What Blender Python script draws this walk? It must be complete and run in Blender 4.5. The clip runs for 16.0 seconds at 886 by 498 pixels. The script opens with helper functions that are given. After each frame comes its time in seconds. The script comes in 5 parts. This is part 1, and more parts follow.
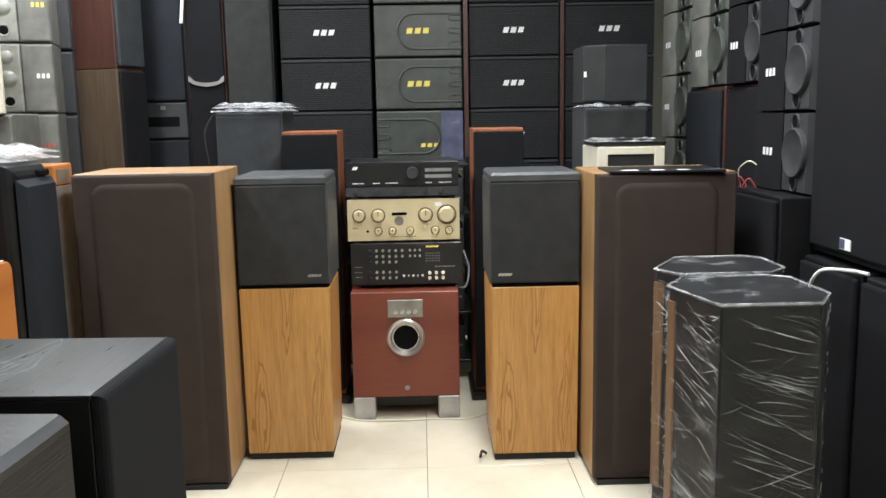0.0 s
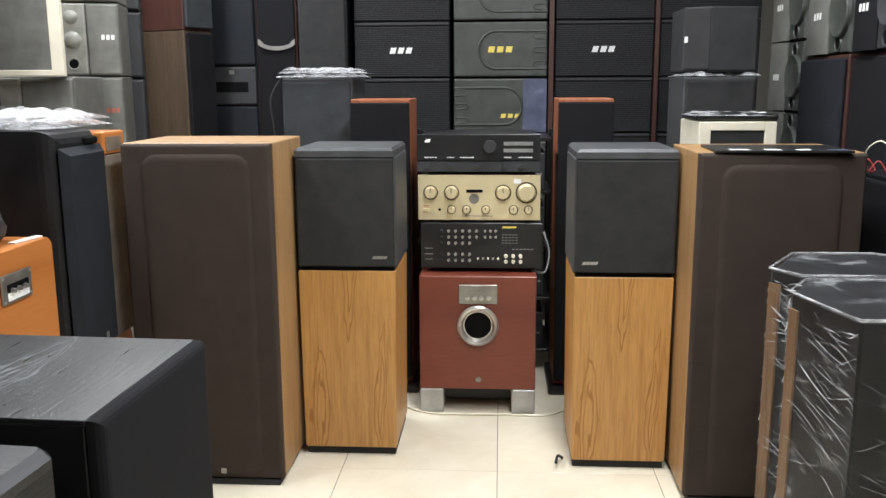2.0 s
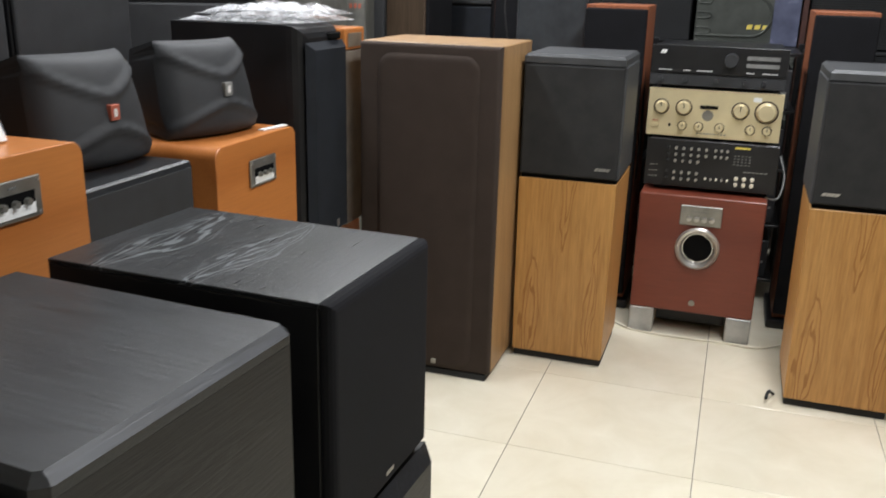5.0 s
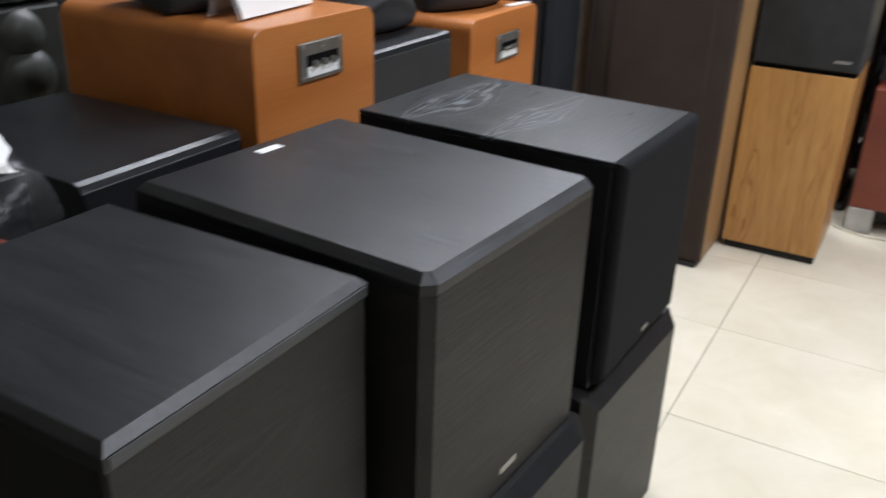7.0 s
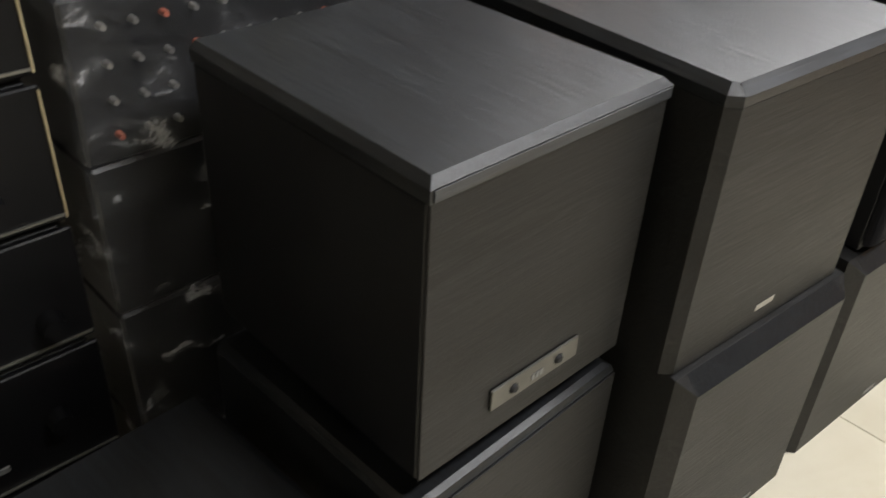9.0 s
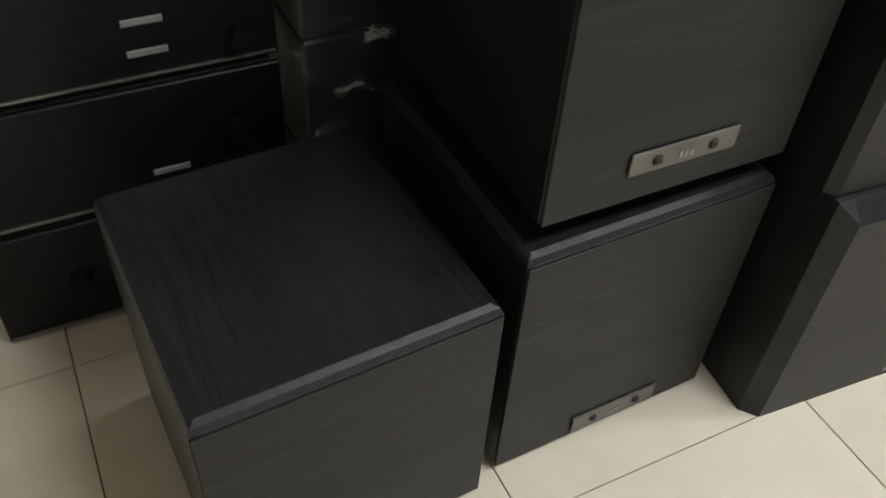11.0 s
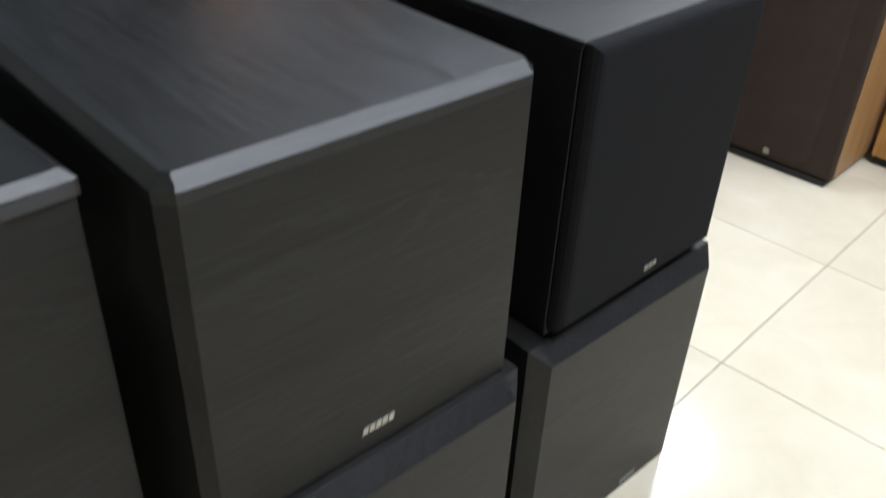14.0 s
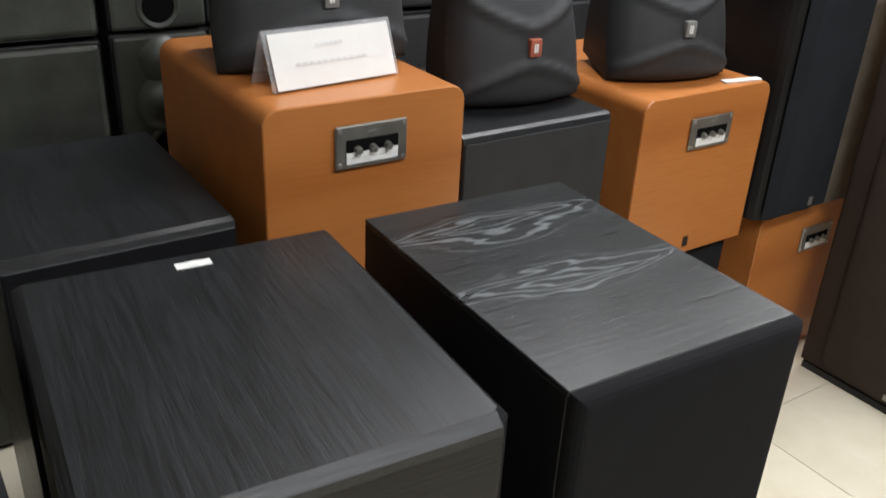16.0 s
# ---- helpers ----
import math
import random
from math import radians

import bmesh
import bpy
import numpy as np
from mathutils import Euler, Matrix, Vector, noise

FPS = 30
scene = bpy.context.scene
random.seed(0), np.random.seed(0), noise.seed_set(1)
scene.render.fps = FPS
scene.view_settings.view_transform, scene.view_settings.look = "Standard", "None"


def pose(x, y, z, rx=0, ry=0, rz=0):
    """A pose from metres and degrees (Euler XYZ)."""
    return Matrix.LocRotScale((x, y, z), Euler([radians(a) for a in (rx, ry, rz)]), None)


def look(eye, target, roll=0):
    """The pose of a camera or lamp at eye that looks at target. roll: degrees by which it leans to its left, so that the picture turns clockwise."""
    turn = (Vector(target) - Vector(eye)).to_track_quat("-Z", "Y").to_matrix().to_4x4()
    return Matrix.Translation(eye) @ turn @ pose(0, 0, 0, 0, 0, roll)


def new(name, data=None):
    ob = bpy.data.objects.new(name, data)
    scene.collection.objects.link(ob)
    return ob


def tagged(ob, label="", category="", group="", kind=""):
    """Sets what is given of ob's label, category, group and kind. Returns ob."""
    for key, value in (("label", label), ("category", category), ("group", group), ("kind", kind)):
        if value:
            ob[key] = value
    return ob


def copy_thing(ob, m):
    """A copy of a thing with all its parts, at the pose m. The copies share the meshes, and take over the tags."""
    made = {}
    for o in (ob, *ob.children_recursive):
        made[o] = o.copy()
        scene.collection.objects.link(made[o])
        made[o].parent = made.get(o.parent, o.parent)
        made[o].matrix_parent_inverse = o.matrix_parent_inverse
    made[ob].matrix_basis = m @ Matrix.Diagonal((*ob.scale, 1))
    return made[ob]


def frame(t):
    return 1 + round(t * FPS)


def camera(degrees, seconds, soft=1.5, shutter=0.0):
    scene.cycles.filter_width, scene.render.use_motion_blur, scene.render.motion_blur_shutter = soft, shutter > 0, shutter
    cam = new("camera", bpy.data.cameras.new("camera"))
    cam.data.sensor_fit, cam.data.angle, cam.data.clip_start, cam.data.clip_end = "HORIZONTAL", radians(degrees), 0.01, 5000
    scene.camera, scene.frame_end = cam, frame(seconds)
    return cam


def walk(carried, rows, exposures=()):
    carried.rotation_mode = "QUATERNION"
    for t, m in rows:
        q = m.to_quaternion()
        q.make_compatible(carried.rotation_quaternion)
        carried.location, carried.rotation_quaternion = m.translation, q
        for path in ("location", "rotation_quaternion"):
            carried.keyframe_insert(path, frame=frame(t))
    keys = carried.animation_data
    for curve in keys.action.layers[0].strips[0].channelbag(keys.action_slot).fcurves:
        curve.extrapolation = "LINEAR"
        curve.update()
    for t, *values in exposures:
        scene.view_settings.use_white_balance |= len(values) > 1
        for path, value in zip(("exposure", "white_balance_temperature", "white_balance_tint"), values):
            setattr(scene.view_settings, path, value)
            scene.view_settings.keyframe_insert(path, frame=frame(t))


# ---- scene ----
cam = camera(54.0, 16.0, shutter=0.5)
PATH = [
    (0, (0.076, -0.048, 1.176), (0.123, 1.928, 0.871), -1.0),
    (0.5, (0.08, -0.007, 1.165), (0.084, 1.966, 0.838), -0.8),
    (1, (0.074, 0.073, 1.167), (-0.031, 2.04, 0.823), 0.3),
    (1.5, (0.07, 0.166, 1.172), (-0.07, 2.131, 0.829), 0.5),
    (2, (0.081, 0.231, 1.173), (-0.05, 2.191, 0.801), -0.3),
    (2.5, (0.118, 0.274, 1.176), (-0.089, 2.228, 0.804), -0.8),
    (3, (0.161, 0.313, 1.178), (-0.195, 2.244, 0.801), -1.2),
    (3.2, (0.178, 0.317, 1.179), (-0.235, 2.235, 0.793), -1.3),
    (5.3, (0.046, 0.212, 1.184), (-0.573, 2.002, 0.539), 1.5),
    (5.5, (0.034, 0.2, 1.177), (-0.599, 1.971, 0.496), 1.5),
    (6, (0.011, 0.141, 1.183), (-0.63, 1.899, 0.478), 2.1),
    (6.5, (-0.02, 0.095, 1.176), (-0.701, 1.816, 0.417), 2.1),
    (7, (-0.049, 0.046, 1.17), (-0.936, 1.636, 0.343), 1.9),
    (7.5, (-0.069, 0.031, 1.156), (-1.058, 1.515, 0.25), 2.6),
    (8, (-0.073, 0.016, 1.151), (-1.127, 1.401, 0.166), 2.6),
    (8.5, (-0.075, -0.01, 1.131), (-1.189, 1.278, 0.082), 2.7),
    (9, (-0.073, -0.039, 1.121), (-1.241, 1.124, -0.012), 3.2),
    (9.5, (-0.067, -0.065, 1.106), (-1.258, 1.008, -0.09), 3.7),
    (9.7, (-0.073, -0.073, 1.096), (-1.258, 0.965, -0.137), 4.1),
    (11.8, (0.078, 0.058, 1.007), (-1.19, 0.642, -0.425), 4.0),
    (12, (0.079, 0.092, 1.004), (-1.174, 0.78, -0.394), 4.9),
    (12.5, (0.09, 0.17, 1.007), (-1.111, 1.065, -0.318), 3.3),
    (13, (0.075, 0.294, 1.03), (-1.038, 1.402, -0.209), 2.3),
    (13.5, (0.048, 0.397, 1.037), (-1.021, 1.615, -0.135), 3.8),
    (14, (0.056, 0.471, 1.085), (-1.065, 1.701, -0.025), 2.8),
    (14.5, (0.056, 0.557, 1.126), (-1.266, 1.707, 0.162), 2.7),
    (15, (0.071, 0.624, 1.179), (-1.379, 1.651, 0.261), 3.2),
    (15.5, (0.089, 0.654, 1.222), (-1.355, 1.701, 0.317), 3.5),
    (16, (0.095, 0.662, 1.283), (-1.374, 1.688, 0.393), 3.1),
]
walk(cam, [(t, look(eye, goal, roll)) for t, eye, goal, roll in PATH],
     exposures=[(0, 0.3, 6500, 10), (3, 0.3, 6450, 12), (5.5, -0.15, 6500, 12), (6.2, -0.1, 6200, 14), (6.5, -0.1, 6150, 15), (7.5, -0.05, 6200, 14), (8, 0.3, 6450, 13), (8.5, 0.32, 6700, 14), (9, 0.25, 6700, 13), (9.7, 0.25, 6700, 13), (12, 0.0, 6350, 12), (13, -0.05, 6350, 12), (14, 0.05, 6100, 12), (15, -0.1, 6450, 11), (16, -0.1, 6600, 12)])

# ---- light ----
world = bpy.data.worlds.new("world")
scene.world = world
world.use_nodes = True
world.node_tree.nodes["Background"].inputs[0].default_value = (0.9, 0.95, 1.0, 1)
world.node_tree.nodes["Background"].inputs[1].default_value = 0.02
LAMPS = [(0.55, 1.2), (0.35, 2.6), (-1.45, 2.3), (-1.35, 3.9)]
LAMP_WATTS = 33.0
for lx, ly in LAMPS:
    data = bpy.data.lights.new("ceiling_lamp", "AREA")
    data.shape, data.size, data.size_y = "RECTANGLE", 0.3, 1.2
    data.energy, data.color = LAMP_WATTS, (0.93, 0.97, 1.0)
    new("ceiling_lamp", data).matrix_world = pose(lx, ly, 2.523)


# ---- materials ----
def material(name):
    m = bpy.data.materials.new(name)
    m.use_nodes = True
    nt = m.node_tree
    return m, nt, nt.nodes["Principled BSDF"]


def coords(nt, scale, rot=(0, 0, 0)):
    tc = nt.nodes.new("ShaderNodeTexCoord")
    mp = nt.nodes.new("ShaderNodeMapping")
    mp.inputs["Scale"].default_value = scale
    mp.inputs["Rotation"].default_value = rot
    nt.links.new(tc.outputs["Object"], mp.inputs["Vector"])
    return mp.outputs[0]


def noise_tex(nt, vec, scale, detail=4.0, rough=0.55, distort=0.0):
    n = nt.nodes.new("ShaderNodeTexNoise")
    n.inputs["Scale"].default_value = scale
    n.inputs["Detail"].default_value = detail
    n.inputs["Roughness"].default_value = rough
    n.inputs["Distortion"].default_value = distort
    nt.links.new(vec, n.inputs["Vector"])
    return n.outputs["Fac"]


def ramp(nt, fac, stops):
    r = nt.nodes.new("ShaderNodeValToRGB")
    while len(r.color_ramp.elements) < len(stops):
        r.color_ramp.elements.new(0.5)
    for e, (p, c) in zip(r.color_ramp.elements, stops):
        e.position, e.color = p, (*c, 1)
    nt.links.new(fac, r.inputs[0])
    return r.outputs[0]


def bump(nt, bsdf, fac, strength, distance=0.002):
    b = nt.nodes.new("ShaderNodeBump")
    b.inputs["Strength"].default_value, b.inputs["Distance"].default_value = strength, distance
    nt.links.new(fac, b.inputs["Height"])
    nt.links.new(b.outputs[0], bsdf.inputs["Normal"])


def mixed(nt, a, b, fac, mode="MULTIPLY"):
    n = nt.nodes.new("ShaderNodeMix")
    n.data_type, n.blend_type = "RGBA", mode
    n.inputs["Factor"].default_value = fac
    nt.links.new(a, n.inputs["A"])
    nt.links.new(b, n.inputs["B"])
    return n.outputs["Result"]


def rough_from(nt, bsdf, fac, low, high):
    mr = nt.nodes.new("ShaderNodeMapRange")
    mr.inputs["To Min"].default_value, mr.inputs["To Max"].default_value = low, high
    nt.links.new(fac, mr.inputs["Value"])
    nt.links.new(mr.outputs[0], bsdf.inputs["Roughness"])


def surface(name, colour, rough=0.5, metal=0.0, vary=0.25, scale=14.0, grain=300.0, relief=0.1, spec=0.5):
    """A painted, moulded or woven surface: blotches and dust at one scale, grain at another."""
    m, nt, b = material(name)
    v = coords(nt, (1, 1, 1))
    big = noise_tex(nt, v, scale, 5)
    fine = noise_tex(nt, v, grain, 2)
    lo, hi = [c * (1 - vary) for c in colour], [min(1, c * (1 + vary)) for c in colour]
    nt.links.new(ramp(nt, big, [(0.3, lo), (0.7, hi)]), b.inputs["Base Color"])
    rough_from(nt, b, big, max(0.03, rough - 0.08), min(1, rough + 0.08))
    b.inputs["Metallic"].default_value = metal
    b.inputs["Specular IOR Level"].default_value = spec
    bump(nt, b, fine, relief, 0.001)
    return m


def wood(name, dark, light, axis="z", rough=0.4, bands=9.0, relief=0.15, ovals=None, spec=0.5, streaks=0.75):
    """Veneer with long grain along one axis, and on request the pointed arches of a flat-sawn board."""
    m, nt, b = material(name)
    stretch = {"z": (1, 1, 0.06), "y": (1, 0.06, 1), "x": (0.06, 1, 1)}[axis]
    v = coords(nt, stretch)
    fibre = noise_tex(nt, v, 160, 6, 0.65)
    broad = noise_tex(nt, v, bands, 3, 0.5, 0.6)
    base = ramp(nt, broad, [(0.25, dark), (0.55, light), (0.8, dark)])
    streak = ramp(nt, fibre, [(0.35, (0.55, 0.5, 0.45)), (0.6, (1, 1, 1))])
    colour = mixed(nt, base, streak, streaks)
    if ovals:
        colour = oval_rings(nt, colour, *ovals)
    nt.links.new(colour, b.inputs["Base Color"])
    b.inputs["Specular IOR Level"].default_value = spec
    rough_from(nt, b, fibre, rough - 0.1, rough + 0.12)
    bump(nt, b, fibre, relief, 0.001)
    return m


def oval_rings(nt, colour, across, along, centres, half, length, turns, tint, width=0.35):
    """Lays nested long pointed ovals, the figure of a flat-sawn board, over a colour."""
    sep = nt.nodes.new("ShaderNodeSeparateXYZ")
    base = coords(nt, (1, 1, 1))
    nt.links.new(base, sep.inputs[0])
    waver = noise_tex(nt, coords(nt, {"X": (2.5, 14, 14), "Y": (14, 2.5, 14), "Z": (14, 14, 2.5)}[along]), 1.0, 3, 0.55)

    def calc(op, a, b=None):
        n = nt.nodes.new("ShaderNodeMath")
        n.operation = op
        for slot, value in zip(n.inputs, (a, b)):
            if value is None:
                continue
            if isinstance(value, (int, float)):
                slot.default_value = value
            else:
                nt.links.new(value, slot)
        return n.outputs[0]

    nearest = None
    for ca, cl in centres:
        u = calc("DIVIDE", calc("ABSOLUTE", calc("SUBTRACT", calc("ADD", sep.outputs[across], calc("MULTIPLY", calc("SUBTRACT", waver, 0.5), half * 2.6)), ca)), half)
        v = calc("DIVIDE", calc("ABSOLUTE", calc("SUBTRACT", sep.outputs[along], cl)), length)
        d = calc("ADD", u, calc("POWER", v, 1.5))
        nearest = d if nearest is None else calc("MINIMUM", nearest, d)
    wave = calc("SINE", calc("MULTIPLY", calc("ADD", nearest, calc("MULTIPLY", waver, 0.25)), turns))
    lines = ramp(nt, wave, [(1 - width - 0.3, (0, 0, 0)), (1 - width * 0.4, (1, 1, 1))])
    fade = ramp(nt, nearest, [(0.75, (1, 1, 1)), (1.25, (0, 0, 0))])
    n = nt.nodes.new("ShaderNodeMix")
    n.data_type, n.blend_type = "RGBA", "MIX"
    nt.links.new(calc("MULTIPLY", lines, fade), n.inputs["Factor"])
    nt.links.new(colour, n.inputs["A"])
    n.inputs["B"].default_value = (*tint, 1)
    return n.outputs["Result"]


def film(name, tint, stops, scale, streak=(1, 1, 1), tilt=(0, 0, 0), distort=0.4, relief=1.0):
    """Thin clear plastic; stops give, as opacity, how much light it catches, from smooth to creased."""
    m, nt, b = material(name)
    crease = noise_tex(nt, coords(nt, streak, tilt), scale, 7, 0.65, distort)
    b.inputs["Base Color"].default_value = (*tint, 1)
    b.inputs["Roughness"].default_value = 0.1
    bump(nt, b, crease, relief, 0.02)
    clear = nt.nodes.new("ShaderNodeBsdfTransparent")
    mix = nt.nodes.new("ShaderNodeMixShader")
    nt.links.new(ramp(nt, crease, [(p, (c, c, c)) for p, c in stops]), mix.inputs[0])
    nt.links.new(clear.outputs[0], mix.inputs[1])
    nt.links.new(b.outputs[0], mix.inputs[2])
    nt.links.new(mix.outputs[0], nt.nodes["Material Output"].inputs["Surface"])
    return m


def tile_material():
    m, nt, b = material("cream_porcelain_tile")
    v = coords(nt, (1, 1, 1))
    cloud = noise_tex(nt, v, 5, 6, 0.6, 0.5)
    speck = noise_tex(nt, v, 90, 3)
    info = nt.nodes.new("ShaderNodeObjectInfo")
    a = ramp(nt, cloud, [(0.3, (0.72, 0.655, 0.5)), (0.7, (0.82, 0.765, 0.62))])
    tone = ramp(nt, info.outputs["Random"], [(0, (0.92, 0.92, 0.92)), (1, (1, 1, 1))])
    nt.links.new(mixed(nt, a, tone, 1.0), b.inputs["Base Color"])
    rough_from(nt, b, cloud, 0.1, 0.22)
    bump(nt, b, speck, 0.02, 0.001)
    return m


TILE = tile_material()
GROUT = surface("grey_grout", (0.12, 0.105, 0.085), 0.9)
WALL = surface("off_white_wall_paint", (0.62, 0.6, 0.55), 0.8, vary=0.06, scale=2)
ASH = wood("black_ash_veneer", (0.008, 0.009, 0.0105), (0.017, 0.0188, 0.021), "y", 0.32, relief=0.7, spec=0.5, streaks=0.95)
ASH_FRONT = wood("black_ash_veneer_front", (0.0045, 0.0045, 0.0044), (0.0125, 0.0123, 0.012), "x", 0.5, relief=1.0, spec=0.42, streaks=1.0,
                 ovals=("Z", "X", [(0.1, 0.04), (0.27, -0.05)], 0.06, 0.3, 20.0, (0.0135, 0.0132, 0.0128)))
# Arches are real grain; the shine of its pores is painted into their pale tint.
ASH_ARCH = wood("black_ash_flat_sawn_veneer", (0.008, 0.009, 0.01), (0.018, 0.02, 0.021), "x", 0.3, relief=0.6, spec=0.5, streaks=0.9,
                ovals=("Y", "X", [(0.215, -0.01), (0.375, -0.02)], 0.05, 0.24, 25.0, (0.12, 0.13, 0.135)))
# Paler than the veneer: some wear, and light caught by the edge, painted in.
ASH_EDGE = wood("worn_lit_black_ash_edge", (0.024, 0.026, 0.029), (0.062, 0.066, 0.073), "x", 0.4, 14, 0.5)
BLACK_SIDE = surface("black_vinyl", (0.007, 0.007, 0.008), 0.5, vary=0.3, spec=0.35)
CLOTH = surface("black_grille_cloth", (0.008, 0.008, 0.0095), 0.9, grain=900, relief=0.3, spec=0.2)
BLUE_CLOTH = surface("blue_black_grille_cloth", (0.013, 0.015, 0.019), 0.85, grain=900, relief=0.3, spec=0.25)
GREY_CLOTH = surface("charcoal_grille_cloth", (0.026, 0.026, 0.026), 0.85, grain=900, relief=0.3, spec=0.3)
SLATE_CLOTH = surface("slate_grey_grille_cloth", (0.036, 0.04, 0.044), 0.85, grain=900, relief=0.3, spec=0.3)
BROWN_CLOTH = surface("dark_brown_grille_cloth", (0.042, 0.03, 0.024), 0.88, grain=900, relief=0.35, vary=0.12, spec=0.25)
TAUPE = surface("taupe_grille_cloth", (0.15, 0.125, 0.1), 0.85, grain=800, relief=0.3)
CHARCOAL = surface("charcoal_paint", (0.055, 0.057, 0.06), 0.5)
OAK = wood("golden_oak_veneer", (0.36, 0.165, 0.04), (0.52, 0.27, 0.075), "z", 0.42, 16, streaks=0.5)
OAK_ARCH = wood("golden_oak_flat_sawn", (0.42, 0.195, 0.05), (0.55, 0.285, 0.085), "z", 0.4, 26, streaks=0.5,
                ovals=("X", "Z", [(-0.1, 0.12), (0.105, 0.2), (0.0, 0.62)], 0.036, 0.3, 17.0, (0.33, 0.14, 0.034), 0.25))
OAK_DULL = wood("dull_oak_veneer", (0.25, 0.135, 0.055), (0.4, 0.24, 0.105), "z", 0.42, 16, streaks=0.6)
CHERRY = wood("orange_cherry_veneer", (0.4, 0.13, 0.03), (0.52, 0.19, 0.05), "x", 0.32, 5, 0.04, streaks=0.22)
REDWOOD = wood("red_brown_veneer", (0.26, 0.075, 0.03), (0.36, 0.12, 0.05), "z", 0.45)
MAHOGANY = wood("mahogany_veneer", (0.15, 0.032, 0.018), (0.2, 0.048, 0.026), "x", 0.38, 4, 0.04, streaks=0.3)
WALNUT = wood("dull_walnut_veneer", (0.05, 0.032, 0.02), (0.095, 0.064, 0.04), "z", 0.55)
BROWN_STRIP = wood("brown_corner_veneer", (0.13, 0.07, 0.035), (0.2, 0.115, 0.06), "z", 0.5)
DARKRED = wood("dark_red_wood", (0.04, 0.014, 0.01), (0.07, 0.025, 0.018), "z", 0.5)
PLASTIC = surface("black_plastic", (0.010, 0.010, 0.011), 0.34, relief=0.05)
MATT = surface("matt_black_moulding", (0.024, 0.025, 0.027), 0.66, grain=500, relief=0.3)
HOLE = surface("port_black", (0.004, 0.004, 0.004), 0.9, spec=0.1)
RACK_BLACK = surface("satin_black_rack_panel", (0.006, 0.006, 0.007), 0.45, relief=0.05, spec=0.3)
GREYP = surface("grey_moulded_plastic", (0.24, 0.24, 0.215), 0.42, relief=0.1)
GREYG = surface("grey_mesh_grille", (0.14, 0.14, 0.125), 0.55, grain=700, relief=0.4)
OLIVE = surface("olive_grey_moulded_front", (0.055, 0.06, 0.052), 0.42, relief=0.08)
GOLD = surface("champagne_aluminium", (0.78, 0.67, 0.42), 0.34, 0.55, vary=0.05, relief=0.03)
SILVER = surface("silver_metal", (0.55, 0.53, 0.5), 0.3, 0.8, vary=0.1, relief=0.03)
GREYFOOT = surface("silver_grey_foot", (0.4, 0.4, 0.38), 0.4, 0.3)
NICKEL = surface("brushed_nickel_plate", (0.3, 0.29, 0.26), 0.35, 0.7, relief=0.05)
DULL_PLATE = surface("dull_metal_name_plate", (0.15, 0.145, 0.128), 0.42, 0.6, relief=0.05)
WHITE = surface("white_print", (0.82, 0.82, 0.8), 0.5, vary=0.03)
CREAM = surface("cream_paint", (0.75, 0.7, 0.56), 0.5, vary=0.06)
YELLOW = surface("gold_print", (0.75, 0.6, 0.12), 0.45, vary=0.05)
REDPRINT = surface("red_badge", (0.42, 0.11, 0.065), 0.5)
BLUEFILM = surface("blue_grey_film", (0.1, 0.11, 0.17), 0.25)
GREYPRINT = surface("grey_print", (0.22, 0.22, 0.21), 0.5)
FAINT = surface("faint_grey_print", (0.7, 0.7, 0.7), 0.5)
RUBBER = surface("black_rubber", (0.02, 0.02, 0.02), 0.8)
WIRE_RED = surface("red_cable_sheath", (0.4, 0.05, 0.05), 0.5)
# Whitish, more opaque streaks paint the glints on the wrap.
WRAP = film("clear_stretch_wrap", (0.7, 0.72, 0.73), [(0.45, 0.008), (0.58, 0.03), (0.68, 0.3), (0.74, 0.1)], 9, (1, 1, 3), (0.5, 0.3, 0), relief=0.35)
# Near-white opaque patches at the crumples are painted highlights.
BAG = film("clear_plastic_bag", (0.85, 0.86, 0.88), [(0.5, 0.03), (0.58, 0.07), (0.66, 0.5), (0.72, 0.7)], 12, (1, 1, 1.5), distort=0.4)
SHEET = film("crumpled_plastic_sheet", (0.85, 0.86, 0.88), [(0.35, 0.12), (0.52, 0.35), (0.68, 0.9)], 16)
# Pale ribbon colour carries the shine of the stretched folds.
CREASE = film("glinting_plastic_crease", (0.6, 0.62, 0.63), [(0.35, 0.15), (0.6, 0.85)], 25)
ACRYLIC = film("clear_acrylic", (0.9, 0.92, 0.95), [(0.3, 0.12), (0.7, 0.25)], 2, relief=0.02)
GLOW, _nt, _b = material("lamp_diffuser")
_b.inputs["Emission Color"].default_value = (0.95, 0.98, 1.0, 1)
_b.inputs["Emission Strength"].default_value = 5.0


# ---- building helpers ----
def cuboid(bm, x0, x1, y0, y1, z0, z1, bevel=0.0, segments=1, rows=None):
    """Adds a box; bevel rounds all its edges. Returns its vertices."""
    vs = [bm.verts.new((x, y, z)) for x in (x0, x1) for y in (y0, y1) for z in (z0, z1)]
    fs = [bm.faces.new([vs[i] for i in f]) for f in ((0, 1, 3, 2), (4, 6, 7, 5), (0, 4, 5, 1), (2, 3, 7, 6), (0, 2, 6, 4), (1, 5, 7, 3))]
    if bevel > 0:
        es = list({e for f in fs for e in f.edges})
        bmesh.ops.bevel(bm, geom=es, offset=bevel, segments=segments, profile=0.5, affect="EDGES")
    return vs


def block(x0, x1, y0, y1, z0, z1, bevel=0.002, segments=1):
    bm = bmesh.new()
    cuboid(bm, x0, x1, y0, y1, z0, z1, bevel, segments)
    return bm


